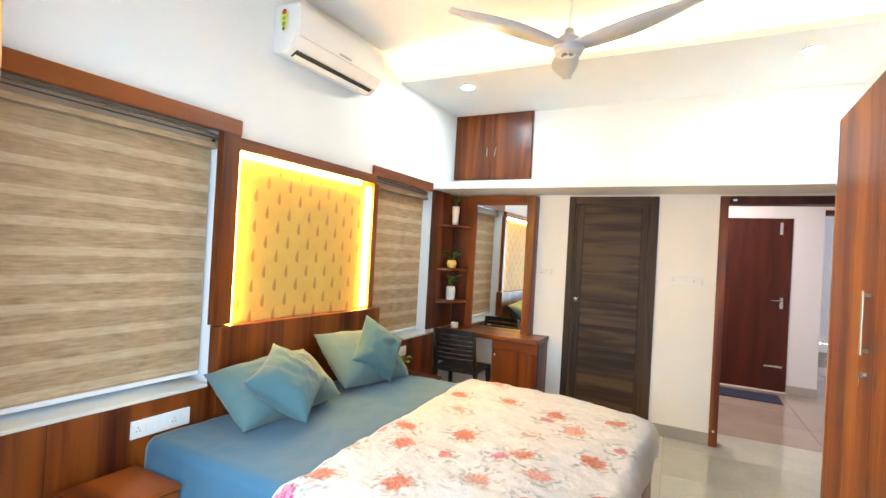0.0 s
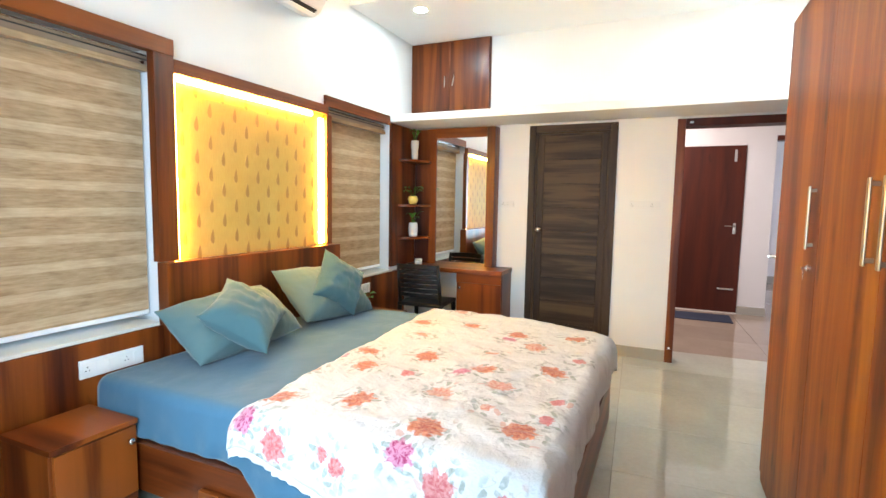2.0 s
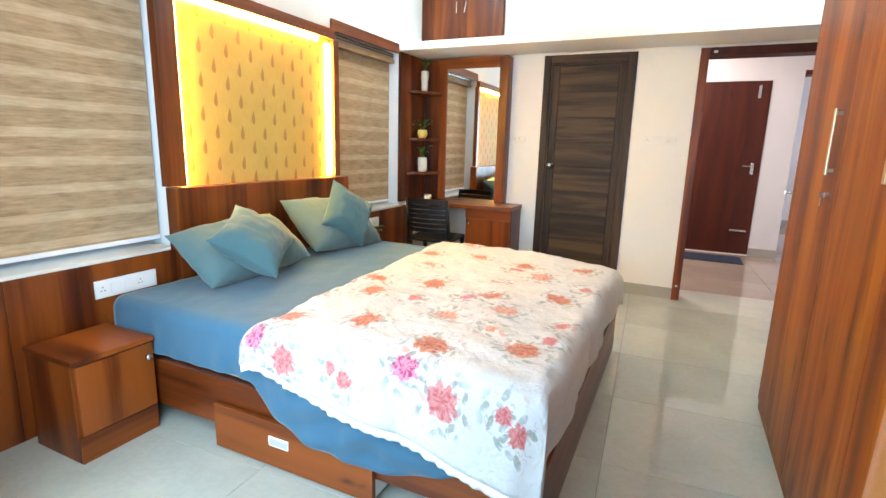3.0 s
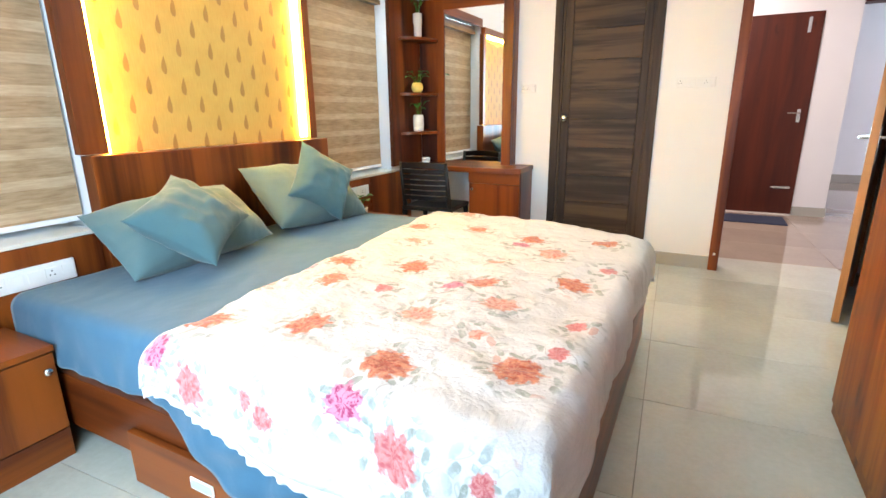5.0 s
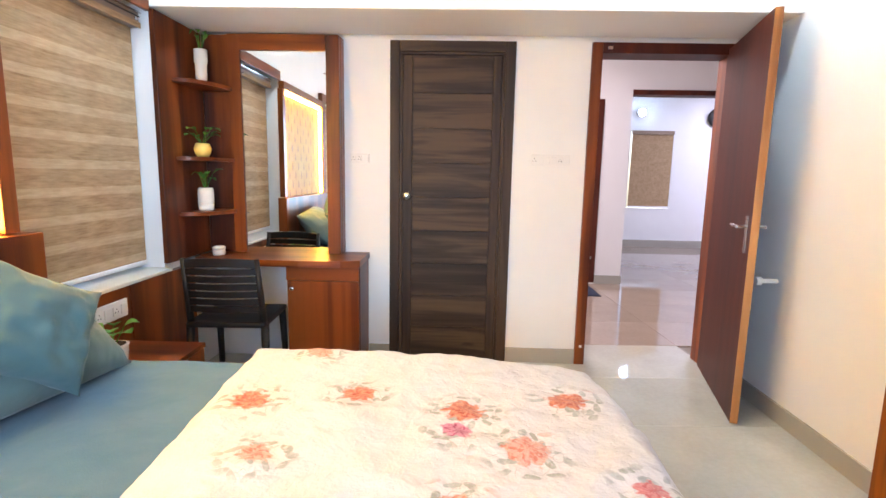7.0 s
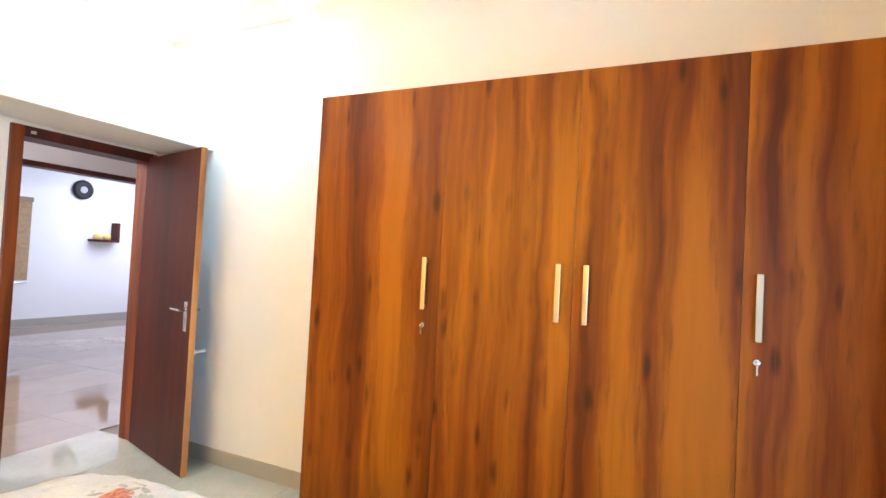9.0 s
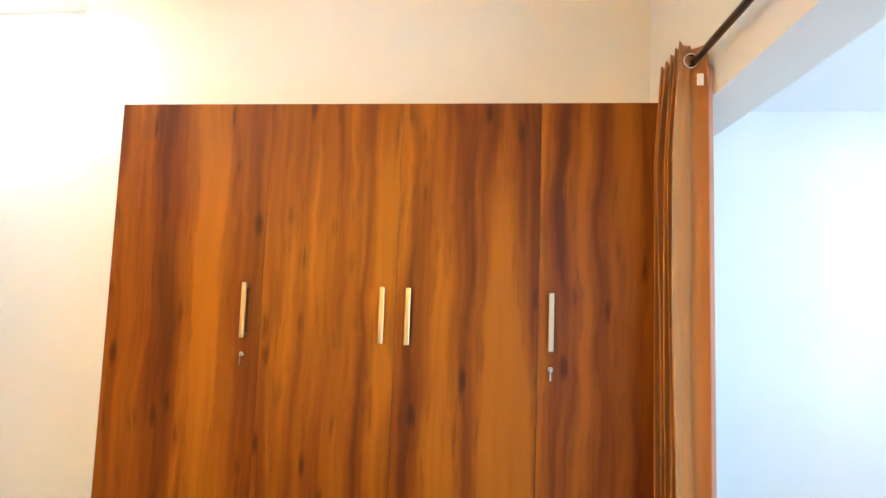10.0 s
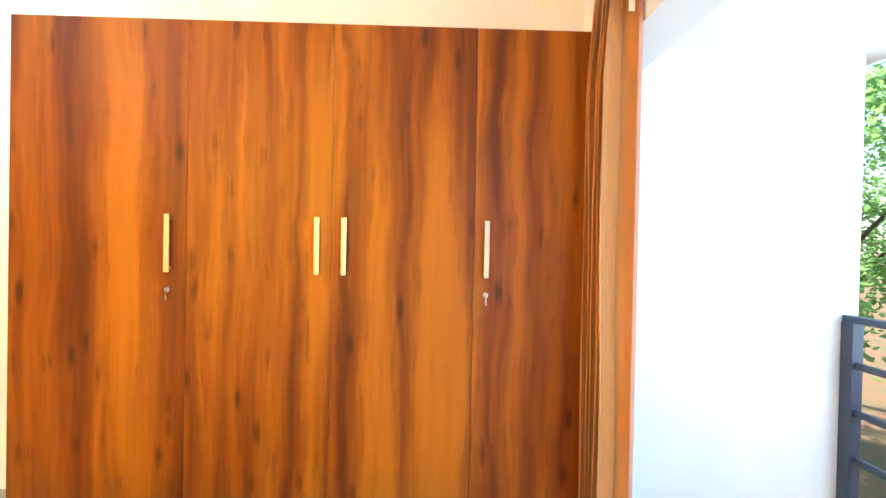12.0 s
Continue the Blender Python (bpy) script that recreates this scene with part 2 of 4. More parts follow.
blind_dense = blind_material("woven_blind_dense", (0.48, 0.335, 0.195), (0.30, 0.195, 0.105))
blind_light = blind_material("woven_blind_sheer", (0.58, 0.43, 0.275), (0.43, 0.30, 0.18))
blind_cap = mat("blind_cassette", 0.3, (0.26, 0.18, 0.12))


def quilt_material():
    m = mat("floral_quilt_cotton", 0.8, (0.8, 0.78, 0.74), spec=0.2)
    g = G(m)
    uv = g.coords("UV")
    wob = g.noise(uv, 14, 3, out=1)
    p = g.v("ADD", uv, g.v("MULTIPLY", g.v("SUBTRACT", wob, (0.5, 0.5, 0.5)), (0.035, 0.035, 0)))

    def cells(vec, size, jitter):
        node = g.n("TexVoronoi", voronoi_dimensions="2D")
        g.put(node.inputs["Vector"], vec)
        node.inputs["Scale"].default_value = 1 / size
        node.inputs["Randomness"].default_value = jitter
        d = g.v("SUBTRACT", vec, node.outputs["Position"])
        sep = g.n("SeparateXYZ")
        g.put(sep.inputs[0], d)
        rgb = g.n("SeparateColor")
        g.put(rgb.inputs[0], node.outputs["Color"])
        return sep.outputs[0], sep.outputs[1], rgb.outputs

    # each face carries the way from its nearest printed bloom, the bloom's size, and its kind
    near_bloom = g.n("SeparateXYZ")
    g.put(near_bloom.inputs[0], g.n("Attribute", attribute_name="bloom").outputs["Vector"])
    kind = g.n("SeparateXYZ")
    g.put(kind.inputs[0], g.n("Attribute", attribute_name="bloom_kind").outputs["Vector"])
    shake = g.n("SeparateXYZ")
    g.put(shake.inputs[0], g.v("MULTIPLY", g.v("SUBTRACT", wob, (0.5, 0.5, 0.5)), (0.03, 0.03, 0)))
    x, y = g.m("ADD", near_bloom.outputs[0], shake.outputs[0]), g.m("ADD", near_bloom.outputs[1], shake.outputs[1])
    big = near_bloom.outputs[2]
    sort, luck = kind.outputs[0], kind.outputs[1]
    r = g.m("SQRT", g.m("ADD", g.m("MULTIPLY", x, x), g.m("MULTIPLY", y, y)))
    ang = g.m("ARCTAN2", y, x)
    lobes = g.m("MULTIPLY", g.m("SINE", g.m("ADD", g.m("MULTIPLY", ang, 9), g.m("MULTIPLY", luck, 9))), 0.08)
    ragged = g.m("MULTIPLY", g.m("SUBTRACT", g.noise(uv, 48, 4, 0.6), 0.5), 1.25)
    q = g.m("ADD", g.m("ADD", g.m("DIVIDE", r, big), lobes), ragged)
    flower = g.m("SUBTRACT", 1.0, g.step(q, 0.80, 1.06))
    # petals inside a bloom
    pv = g.n("TexVoronoi", voronoi_dimensions="2D", feature="SMOOTH_F1")
    g.put(pv.inputs["Vector"], p)
    pv.inputs["Scale"].default_value = 58
    flecks = g.noise(uv, 60, 3)
    petal = g.m("ADD", g.m("MULTIPLY", pv.outputs["Distance"], 0.42), g.m("MULTIPLY", flecks, 0.85))
    petal = g.m("ADD", petal, g.m("MULTIPLY", q, 0.16))
    fans = g.m("SINE", g.m("ADD", g.m("MULTIPLY", ang, 8), g.m("MULTIPLY", g.m("FLOOR", g.m("MULTIPLY", q, 4.0)), 2.2)))
    petal = g.m("ADD", petal, g.m("MULTIPLY", fans, 0.17))
    coral = g.mix(g.step(petal, 0.38, 0.95), (0.32, 0.042, 0.010), (0.50, 0.185, 0.090))
    pink = g.mix(g.step(petal, 0.38, 0.90), (0.38, 0.062, 0.066), (0.49, 0.185, 0.170))
    magenta = g.mix(g.step(petal, 0.45, 0.72), (0.28, 0.011, 0.075), (0.46, 0.17, 0.24))
    pale = g.mix(g.step(petal, 0.38, 0.85), (0.42, 0.12, 0.07), (0.50, 0.30, 0.23))
    bloom = g.mix(g.step(sort, 0.5, 0.51), coral, pink)
    bloom = g.mix(g.step(sort, 1.5, 1.51), bloom, magenta)
    bloom = g.mix(g.step(sort, 2.5, 2.51), bloom, pale)
    # leaves round the blooms
    lx, ly, lr = cells(g.v("ADD", p, (3.3, 1.7, 0)), 0.043, 0.9)
    la = g.m("MULTIPLY", lr[0], 6.283)
    c, s = g.m("COSINE", la), g.m("SINE", la)
    ex = g.m("ADD", g.m("MULTIPLY", lx, c), g.m("MULTIPLY", ly, s))
    ey = g.m("SUBTRACT", g.m("MULTIPLY", ly, c), g.m("MULTIPLY", lx, s))
    ell = g.m("ADD", g.m("POWER", g.m("DIVIDE", ex, 0.023), 2), g.m("POWER", g.m("DIVIDE", ey, 0.0098), 2))
    leaf = g.m("SUBTRACT", 1.0, g.step(g.m("ADD", ell, g.m("MULTIPLY", flecks, 0.8)), 1.1, 1.75))
    near = g.m("SUBTRACT", 1.0, g.step(g.m("SUBTRACT", r, big), 0.030, 0.080))
    leaf = g.m("MULTIPLY", g.m("MULTIPLY", leaf, near), g.step(lr[1], 0.16, 0.18))
    leaf_col = g.mix(g.step(lr[2], 0.3, 0.8), (0.105, 0.125, 0.080), (0.20, 0.23, 0.21))
    leaf_col = g.mix(g.step(flecks, 0.45, 0.7), leaf_col, (0.36, 0.37, 0.33))
    leaf_col = g.mix(g.step(lr[2], 0.90, 0.91), leaf_col, (0.46, 0.22, 0.16))
    # thin stems and faint sprigs
    stem = g.noise(uv, 11, 2, 0.5, 0.6)
    stem = g.m("SUBTRACT", 1.0, g.step(g.m("ABSOLUTE", g.m("SUBTRACT", stem, 0.5)), 0.004, 0.011))
    stem = g.m("MULTIPLY", g.m("MULTIPLY", stem, 0.45), g.m("SUBTRACT", 1.0, g.step(g.m("SUBTRACT", r, big), 0.035, 0.06)))
    base = g.mix(g.noise(uv, 6, 2), (0.48, 0.475, 0.468), (0.53, 0.525, 0.518))
    col = g.mix(stem, base, (0.25, 0.23, 0.17))
    col = g.mix(g.m("MULTIPLY", leaf, 0.62), col, leaf_col)
    col = g.mix(g.m("MULTIPLY", flower, 0.95), col, bloom)
    g.color(col)
    g.b.inputs["Sheen Weight"].default_value = 0.2
    g.bump(g.m("ADD", g.m("MULTIPLY", g.noise(uv, 9, 3, 0.5, 0.5), 3.0), g.noise(uv, 45, 4)), 0.55, 0.012)
    return m


quilt_mat = quilt_material()
frill_mat = mat("white_piping", 0.85, (0.78, 0.77, 0.76))


def wallpaper_material():
    m = mat("gold_wallpaper", 0.6, (0.55, 0.42, 0.24), spec=0.3)
    g = G(m)
    a = g.noise(g.coords("Object", (1, 1, 0.12)), 160, 3)
    b = g.noise(g.coords(), 5, 3)
    g.color(g.ramp(g.m("ADD", g.m("MULTIPLY", a, 0.5), g.m("MULTIPLY", b, 0.5)), [(0.3, (0.50, 0.32, 0.075)), (0.7, (0.60, 0.41, 0.11))]))
    g.bump(a, 0.1, 0.001)
    return m


paper = wallpaper_material()
drop_mat = mat("bronze_print", 0.5, (0.34, 0.195, 0.042), 0.0)

# ---- mesh helpers ----
def box(bm, x0, x1, y0, y1, z0, z1, bev=0.0, seg=2):
    vs = [bm.verts.new((x, y, z)) for x in (x0, x1) for y in (y0, y1) for z in (z0, z1)]
    fs = [bm.faces.new([vs[i] for i in f]) for f in ((0, 1, 3, 2), (4, 6, 7, 5), (0, 4, 5, 1), (2, 3, 7, 6), (0, 2, 6, 4), (1, 5, 7, 3))]
    if bev:
        es = {e for f in fs for e in f.edges}
        bmesh.ops.bevel(bm, geom=list(es), offset=bev, segments=seg, affect="EDGES", profile=0.5)
    return bm


def cyl(bm, a, b, r0, r1=None, n=16, caps=True):
    """A round bar from a to b."""
    r1 = r0 if r1 is None else r1
    a, b = Vector(a), Vector(b)
    q = (b - a).to_track_quat("Z", "Y")
    rings = []
    for c, r in ((a, r0), (b, r1)):
        rings.append([bm.verts.new(c + q @ Vector((r * math.cos(k * math.tau / n), r * math.sin(k * math.tau / n), 0))) for k in range(n)])
    for k in range(n):
        bm.faces.new((rings[0][k], rings[0][(k + 1) % n], rings[1][(k + 1) % n], rings[1][k]))
    if caps:
        bm.faces.new(rings[0][::-1])
        bm.faces.new(rings[1])
    return bm


def lathe(bm, at, prof, n=20):
    """A turned body about the upright axis through at; prof: (radius, height) pairs."""
    rings = []
    for r, h in prof:
        rings.append([bm.verts.new((at[0] + r * math.cos(k * math.tau / n), at[1] + r * math.sin(k * math.tau / n), at[2] + h)) for k in range(n)])
    for a, b in zip(rings, rings[1:]):
        for k in range(n):
            bm.faces.new((a[k], a[(k + 1) % n], b[(k + 1) % n], b[k]))
    bm.faces.new(rings[0][::-1])
    bm.faces.new(rings[-1])
    return bm


def extrude_poly(bm, pts, lift):
    """A flat outline pushed along lift into a solid plate."""
    a = [bm.verts.new(p) for p in pts]
    b = [bm.verts.new(Vector(p) + Vector(lift)) for p in pts]
    n = len(pts)
    bm.faces.new(a[::-1])
    bm.faces.new(b)
    for k in range(n):
        bm.faces.new((a[k], a[(k + 1) % n], b[(k + 1) % n], b[k]))
    bmesh.ops.recalc_face_normals(bm, faces=bm.faces)
    return bm


def solid(name, bm, material, smooth=False):
    me = bpy.data.meshes.new(name)
    bmesh.ops.recalc_face_normals(bm, faces=bm.faces)
    bm.to_mesh(me)
    bm.free()
    me.materials.append(material)
    if smooth:
        me.polygons.foreach_set("use_smooth", [True] * len(me.polygons))
    return me


def part(name, bm, material, parent, label="", smooth=False):
    o = new(name, solid(name, bm, material, smooth))
    o.parent = parent
    if label:
        o["label"] = label
    return o


def thing(name, label, category, group="", at=(0, 0, 0)):
    e = new(name)
    e.empty_display_size = 0.1
    e.location = at
    return tagged(e, label, category, group)


def setting(name, bm, material, label, category="", smooth=False):
    return tagged(new(name, solid(name, bm, material, smooth)), label, category, kind="structure")


def B(*a, **k):
    return box(bmesh.new(), *a, **k)


def cloth(name, nu, nv, f, material, thick=0.0, parent=None):
    """A sheet f(u, v) -> (place, cloth coordinates in metres)."""
    me = bpy.data.meshes.new(name)
    verts, uvs = [], []
    for j in range(nv + 1):
        for i in range(nu + 1):
            p, t = f(i / nu, j / nv)
            verts.append(p)
            uvs.append(t)
    faces = [(j * (nu + 1) + i, j * (nu + 1) + i + 1, (j + 1) * (nu + 1) + i + 1, (j + 1) * (nu + 1) + i) for j in range(nv) for i in range(nu)]
    me.from_pydata(verts, [], faces)
    lay = me.uv_layers.new(name="cloth")
    for lp in me.loops:
        lay.data[lp.index].uv = uvs[lp.vertex_index]
    me.materials.append(material)
    me.polygons.foreach_set("use_smooth", [True] * len(me.polygons))
    o = new(name, me)
    if thick:
        s = o.modifiers.new("thickness", "SOLIDIFY")
        s.thickness, s.offset = thick, -1
    o.parent = parent
    return o


def nz(x, y, z=0.0):
    return noise.noise((x, y, z))

# ---- large structure: bedroom ----
RW, FW, SW = 3.37, 5.0, 0.70          # right wall, far wall, balcony wall
ZC, ZB = 3.09, 2.93                   # main ceiling, lowered border
bm = B(-0.45, 0, 0.5, 5.0, 0, 0.70)
box(bm, -0.45, 0, 0.5, 5.0, 2.12, ZC)
box(bm, -0.45, 0, 0.5, 0.86, 0.70, 2.12)
box(bm, -0.45, 0, 2.06, 3.46, 0.70, 2.12)
box(bm, -0.45, 0, 4.425, 5.0, 0.70, 2.12)
wall_left = setting("wall_left", bm, white_wall, "white painted bedroom wall with two window openings", "wall")
bm = B(-0.45, 1.205, FW, 5.15, 0, 2.15)
box(bm, 1.988, 2.473, FW, 5.15, 0, 2.15)
box(bm, 3.368, 3.62, FW, 5.15, 0, 2.15)
box(bm, 1.205, 1.988, FW, 5.15, 2.097, 2.15)
box(bm, 2.473, 3.368, FW, 5.15, 2.097, 2.15)
box(bm, -0.45, 3.62, 4.885, 5.15, 2.15, ZC)
wall_far = setting("wall_far", bm, white_wall, "white painted wall with two door openings", "wall")
setting("loft_slab", B(0, RW, 4.40, 4.885, 2.105, 2.172, 0.004), white_wall, "white painted concrete loft shelf over the doors", "loft shelf")
setting("wall_right", B(RW, 3.62, 0.5, FW, 0, ZC), white_wall, "white painted bedroom side wall", "wall")
bm = B(-0.45, 0.64, 0.5, SW, 0, ZC)
box(bm, 3.15, 3.455, 0.5, SW, 0, ZC)
box(bm, 0.64, 3.15, 0.5, SW, 2.15, ZC)
setting("wall_balcony", bm, white_wall, "white painted wall with the wide balcony opening", "wall")
setting("ceiling", B(-0.45, 3.62, 0.5, 5.15, ZC, ZC + 0.12), ceiling_white, "white painted bedroom ceiling", "ceiling")
bm = B(0, RW, 3.80, 4.885, ZB, ZB + 0.03)
box(bm, 0, RW, 3.77, 3.80, ZB, ZB + 0.05)
setting("ceiling_border", bm, ceiling_white, "white lowered gypsum ceiling border with cove", "ceiling")
cove = thing("cove_light", "warm white LED strip hidden in the ceiling cove", "cove light")
part("led_strip", B(0.02, RW - 0.02, 3.86, 3.885, ZB + 0.031, ZB + 0.042), led_cove, cove)

# skirting
bm = B(1.06, 1.197, 4.988, FW, 0, 0.10)
setting("baseboard", bm, skirting, "beige tile skirting along the far wall", "baseboard")
setting("baseboard", B(1.996, 2.466, 4.988, FW, 0, 0.10), skirting, "beige tile skirting between the doors", "baseboard")
setting("baseboard", B(RW - 0.012, RW, 3.125, FW, 0, 0.10), skirting, "beige tile skirting along the side wall", "baseboard")

# ---- large structure: hall, lounge beyond, balcony ----
HY = 7.64
bm = B(0.9, 2.555, HY, HY + 0.15, 0, 2.9)
box(bm, 3.31, 3.62, HY, HY + 0.15, 0, 2.9)
box(bm, 2.555, 3.31, HY, HY + 0.15, 2.155, 2.9)
box(bm, 3.62, 7.6, HY, HY + 0.15, 2.26, 2.9)
setting("wall_hall", bm, pink_wall, "pale pinkish white hall wall with a door and a wide opening", "wall")
bm = B(0.75, 0.9, 5.15, HY + 0.15, 0, 2.9)
box(bm, 3.62, 7.6, 5.0, 5.15, 0, 2.9)
setting("wall_hall_side", bm, pink_wall, "pale hall side wall", "wall")
bm = B(3.3, 4.75, 11.0, 11.15, 0, 2.9)
box(bm, 5.52, 7.6, 11.0, 11.15, 0, 2.9)
box(bm, 4.75, 5.52, 11.0, 11.15, 0, 0.72)
box(bm, 4.75, 5.52, 11.0, 11.15, 2.10, 2.9)
setting("wall_lounge", bm, white_wall, "pale lounge wall with a window", "wall")
bm = B(7.6, 7.75, 5.0, 11.15, 0, 2.9)
box(bm, 3.15, 3.3, HY + 0.15, 11.15, 0, 2.9)
setting("wall_lounge_side", bm, white_wall, "pale lounge side wall", "wall")
setting("ceiling_hall", B(0.75, 7.75, 5.15, 11.15, 2.9, 3.0), ceiling_white, "white hall ceiling", "ceiling")
setting("baseboard", B(3.31, 3.63, HY - 0.012, HY, 0, 0.10), skirting, "beige tile skirting in the hall", "baseboard")
setting("baseboard", B(3.3, 7.6, 10.985, 11.0, 0, 0.13), skirting, "grey tile skirting in the lounge", "baseboard")
setting("lintel_trim", B(3.62, 7.6, HY - 0.02, HY + 0.17, 2.205, 2.26), red_wood, "dark wooden trim over the hall opening", "trim")
bm = B(-0.45, 3.62, -0.95, 5.15, -0.20, -0.012)
box(bm, 0.75, 7.75, 5.15, 11.15, -0.20, -0.012)
setting("slab", bm, grout, "grout-coloured floor bed under the tiles", "floor")
# balcony
setting("balcony_ceiling", B(-0.45, 3.62, -0.95, 0.5, 2.38, 2.5), balcony_white, "white balcony ceiling", "ceiling")
setting("balcony_side_wall", B(3.455, 3.62, -0.785, 0.5, 0, 2.38), balcony_white, "white painted balcony side wall in daylight", "wall")
setting("balcony_side_wall", B(-0.45, -0.30, -0.85, 0.5, 0, 2.38), balcony_white, "white painted balcony end wall", "wall")
setting("balcony_post", B(3.462, 3.50, -0.815, -0.786, 0, 2.38, 0.004), balcony_white, "white balcony corner post", "post")

# ---- camera-side opening: curtains and rod ----
def curtain(name, xa, xb, yc, z0, z1, folds, amp, label, flare=0.0, seed=0.0):
    c = thing(name, label, "curtain", "balcony curtains")

    def f(u, v):
        z = z1 + (z0 - z1) * v
        w = (xb - xa) * (1 + flare * v)
        xm = (xa + xb) / 2 + 0.02 * nz(v * 2, seed)
        a = amp * (0.55 + 0.45 * min(1, v * 5 + 0.2))
        x = xm + (u - 0.5) * w
        y = yc + a * math.sin(u * folds * math.tau + seed) + 0.012 * nz(u * 9, v * 3, seed)
        x += 0.35 * amp * math.sin(u * folds * 2 * math.tau + 1.3 + seed)
        return (x, y, z), (u * 1.4, z)
    cloth("cloth", folds * 16, 30, f, curtain_mat, 0.003, c)
    n = folds
    for k in range(n):
        u = (k + 0.5) / n
        x = xa + u * (xb - xa)
        bm = bmesh.new()
        R, r = 0.024, 0.006
        vs = []
        for i in range(20):
            a = i * math.tau / 20
            ring = []
            for j in range(6):
                b = j * math.tau / 6
                rr = R + r * math.cos(b)
                ring.append(bm.verts.new((x + r * math.sin(b), yc + rr * math.cos(a), z1 - 0.055 + rr * math.sin(a))))
            vs.append(ring)
        for i in range(20):
            for j in range(6):
                bm.faces.new((vs[i][j], vs[(i + 1) % 20][j], vs[(i + 1) % 20][(j + 1) % 6], vs[i][(j + 1) % 6]))
        part("eyelet", bm, steel, c, smooth=True)
    return c


cur = curtain("curtain", 2.645, 2.900, 0.772, 0.02, 2.335, 5, 0.068, "tan brown eyelet curtain gathered beside the wardrobe", 0.05)
part("tag", B(2.628, 2.632, 0.745, 0.765, 2.175, 2.215), white_plastic, cur, "white care tag")
cloth("lining", 6, 20, lambda u, v: ((2.636 + 0.008 * u - 0.012 * v, 0.728 - 0.018 * u, 2.25 - 2.2 * v), (u, v)), curtain_b, 0.003, cur)
curtain("curtain", 0.44, 0.69, 0.757, 0.02, 2.335, 5, 0.042, "tan brown eyelet curtain gathered beside the window", 0.30, 2.0)
rod = thing("curtain_rod", "dark bronze curtain rod above the balcony opening", "curtain rod")
part("rod", cyl(bmesh.new(), (0.36, 0.757, 2.28), (2.905, 0.757, 2.28), 0.0125), rod_mat, rod, smooth=True)
for x in (0.385, 1.75, 2.897):
    bm = B(x - 0.012, x + 0.012, SW, 0.765, 2.256, 2.2675)
    box(bm, x - 0.02, x + 0.02, SW, SW + 0.008, 2.22, 2.31)
    part("bracket", bm, rod_mat, rod)

# balcony railing
rail = thing("balcony_railing", "dark blue-grey painted steel balcony railing", "railing")
part("top_rail", B(-0.30, 3.45, -0.765, -0.715, 0.985, 1.02, 0.004), dark_steel, rail)
for x in (3.43, 2.2, 1.0, -0.2):
    part("post", B(x - 0.055, x + 0.02, -0.77, -0.71, 0.0, 0.985, 0.003), dark_steel, rail)
for z in (0.75, 0.51, 0.27):
    part("bar", B(-0.30, 3.45, -0.752, -0.728, z, z + 0.035, 0.003), dark_steel, rail)

# ---- left wall: windows, panelling, headboard panel ----
def blind(name, y0, y1, x, z0, z1, label):
    b = thing(name, label, "window blind", "zebra blinds")
    bands, z, k = [], z1, 0
    while z > z0 + 0.001:
        h = 0.083 if k % 2 == 0 else 0.040
        zb = max(z0, z - h)
        off = 0.0 if k % 2 == 0 else 0.0008
        part("slat", B(x - 0.004 + off, x + off, y0, y1, zb + 0.0001, z - 0.0001), blind_dense if k % 2 == 0 else blind_light, b)
        z, k = zb, k + 1
    return b


def window(name, y0, y1, z0, z1, label):
    bm = B(-0.34, -0.28, y0, y1, z0, z0 + 0.05)
    box(bm, -0.34, -0.28, y0, y1, z1 - 0.05, z1)
    box(bm, -0.34, -0.28, y0, y0 + 0.05, z0 + 0.05, z1 - 0.05)
    box(bm, -0.34, -0.28, y1 - 0.05, y1, z0 + 0.05, z1 - 0.05)
    w = setting(name, bm, upvc, label, "window")
    glass = mat("window_glass", 0.03, (0.9, 0.95, 0.95))
    glass.node_tree.nodes["Principled BSDF"].inputs["Transmission Weight"].default_value = 1.0
    o = part("pane", B(-0.314, -0.308, y0 + 0.05, y1 - 0.05, z0 + 0.05, z1 - 0.05), glass, w)
    o.visible_shadow = False
    return w


window("window_1", 0.86, 2.06, 0.70, 2.12, "white framed bedroom window behind a blind")
window("window_2", 3.46, 4.425, 0.70, 2.12, "white framed window behind a blind")
setting("window_sill", B(-0.28, 0.045, 0.86, 2.0, 0.70, 0.718, 0.003), granite, "cream stone window sill", "window sill")
setting("window_sill", B(-0.28, 0.045, 3.53, 4.42, 0.70, 0.718, 0.003), granite, "cream stone window sill", "window sill")
# painted jamb boards either side of the blinds
setting("window_jamb", B(-0.28, 0.0, 2.052, 2.058, 0.72, 2.085), upvc, "white window jamb", "trim")
setting("window_jamb", B(-0.28, 0.003, 4.418, 4.424, 0.72, 2.085), upvc, "white window jamb", "trim")

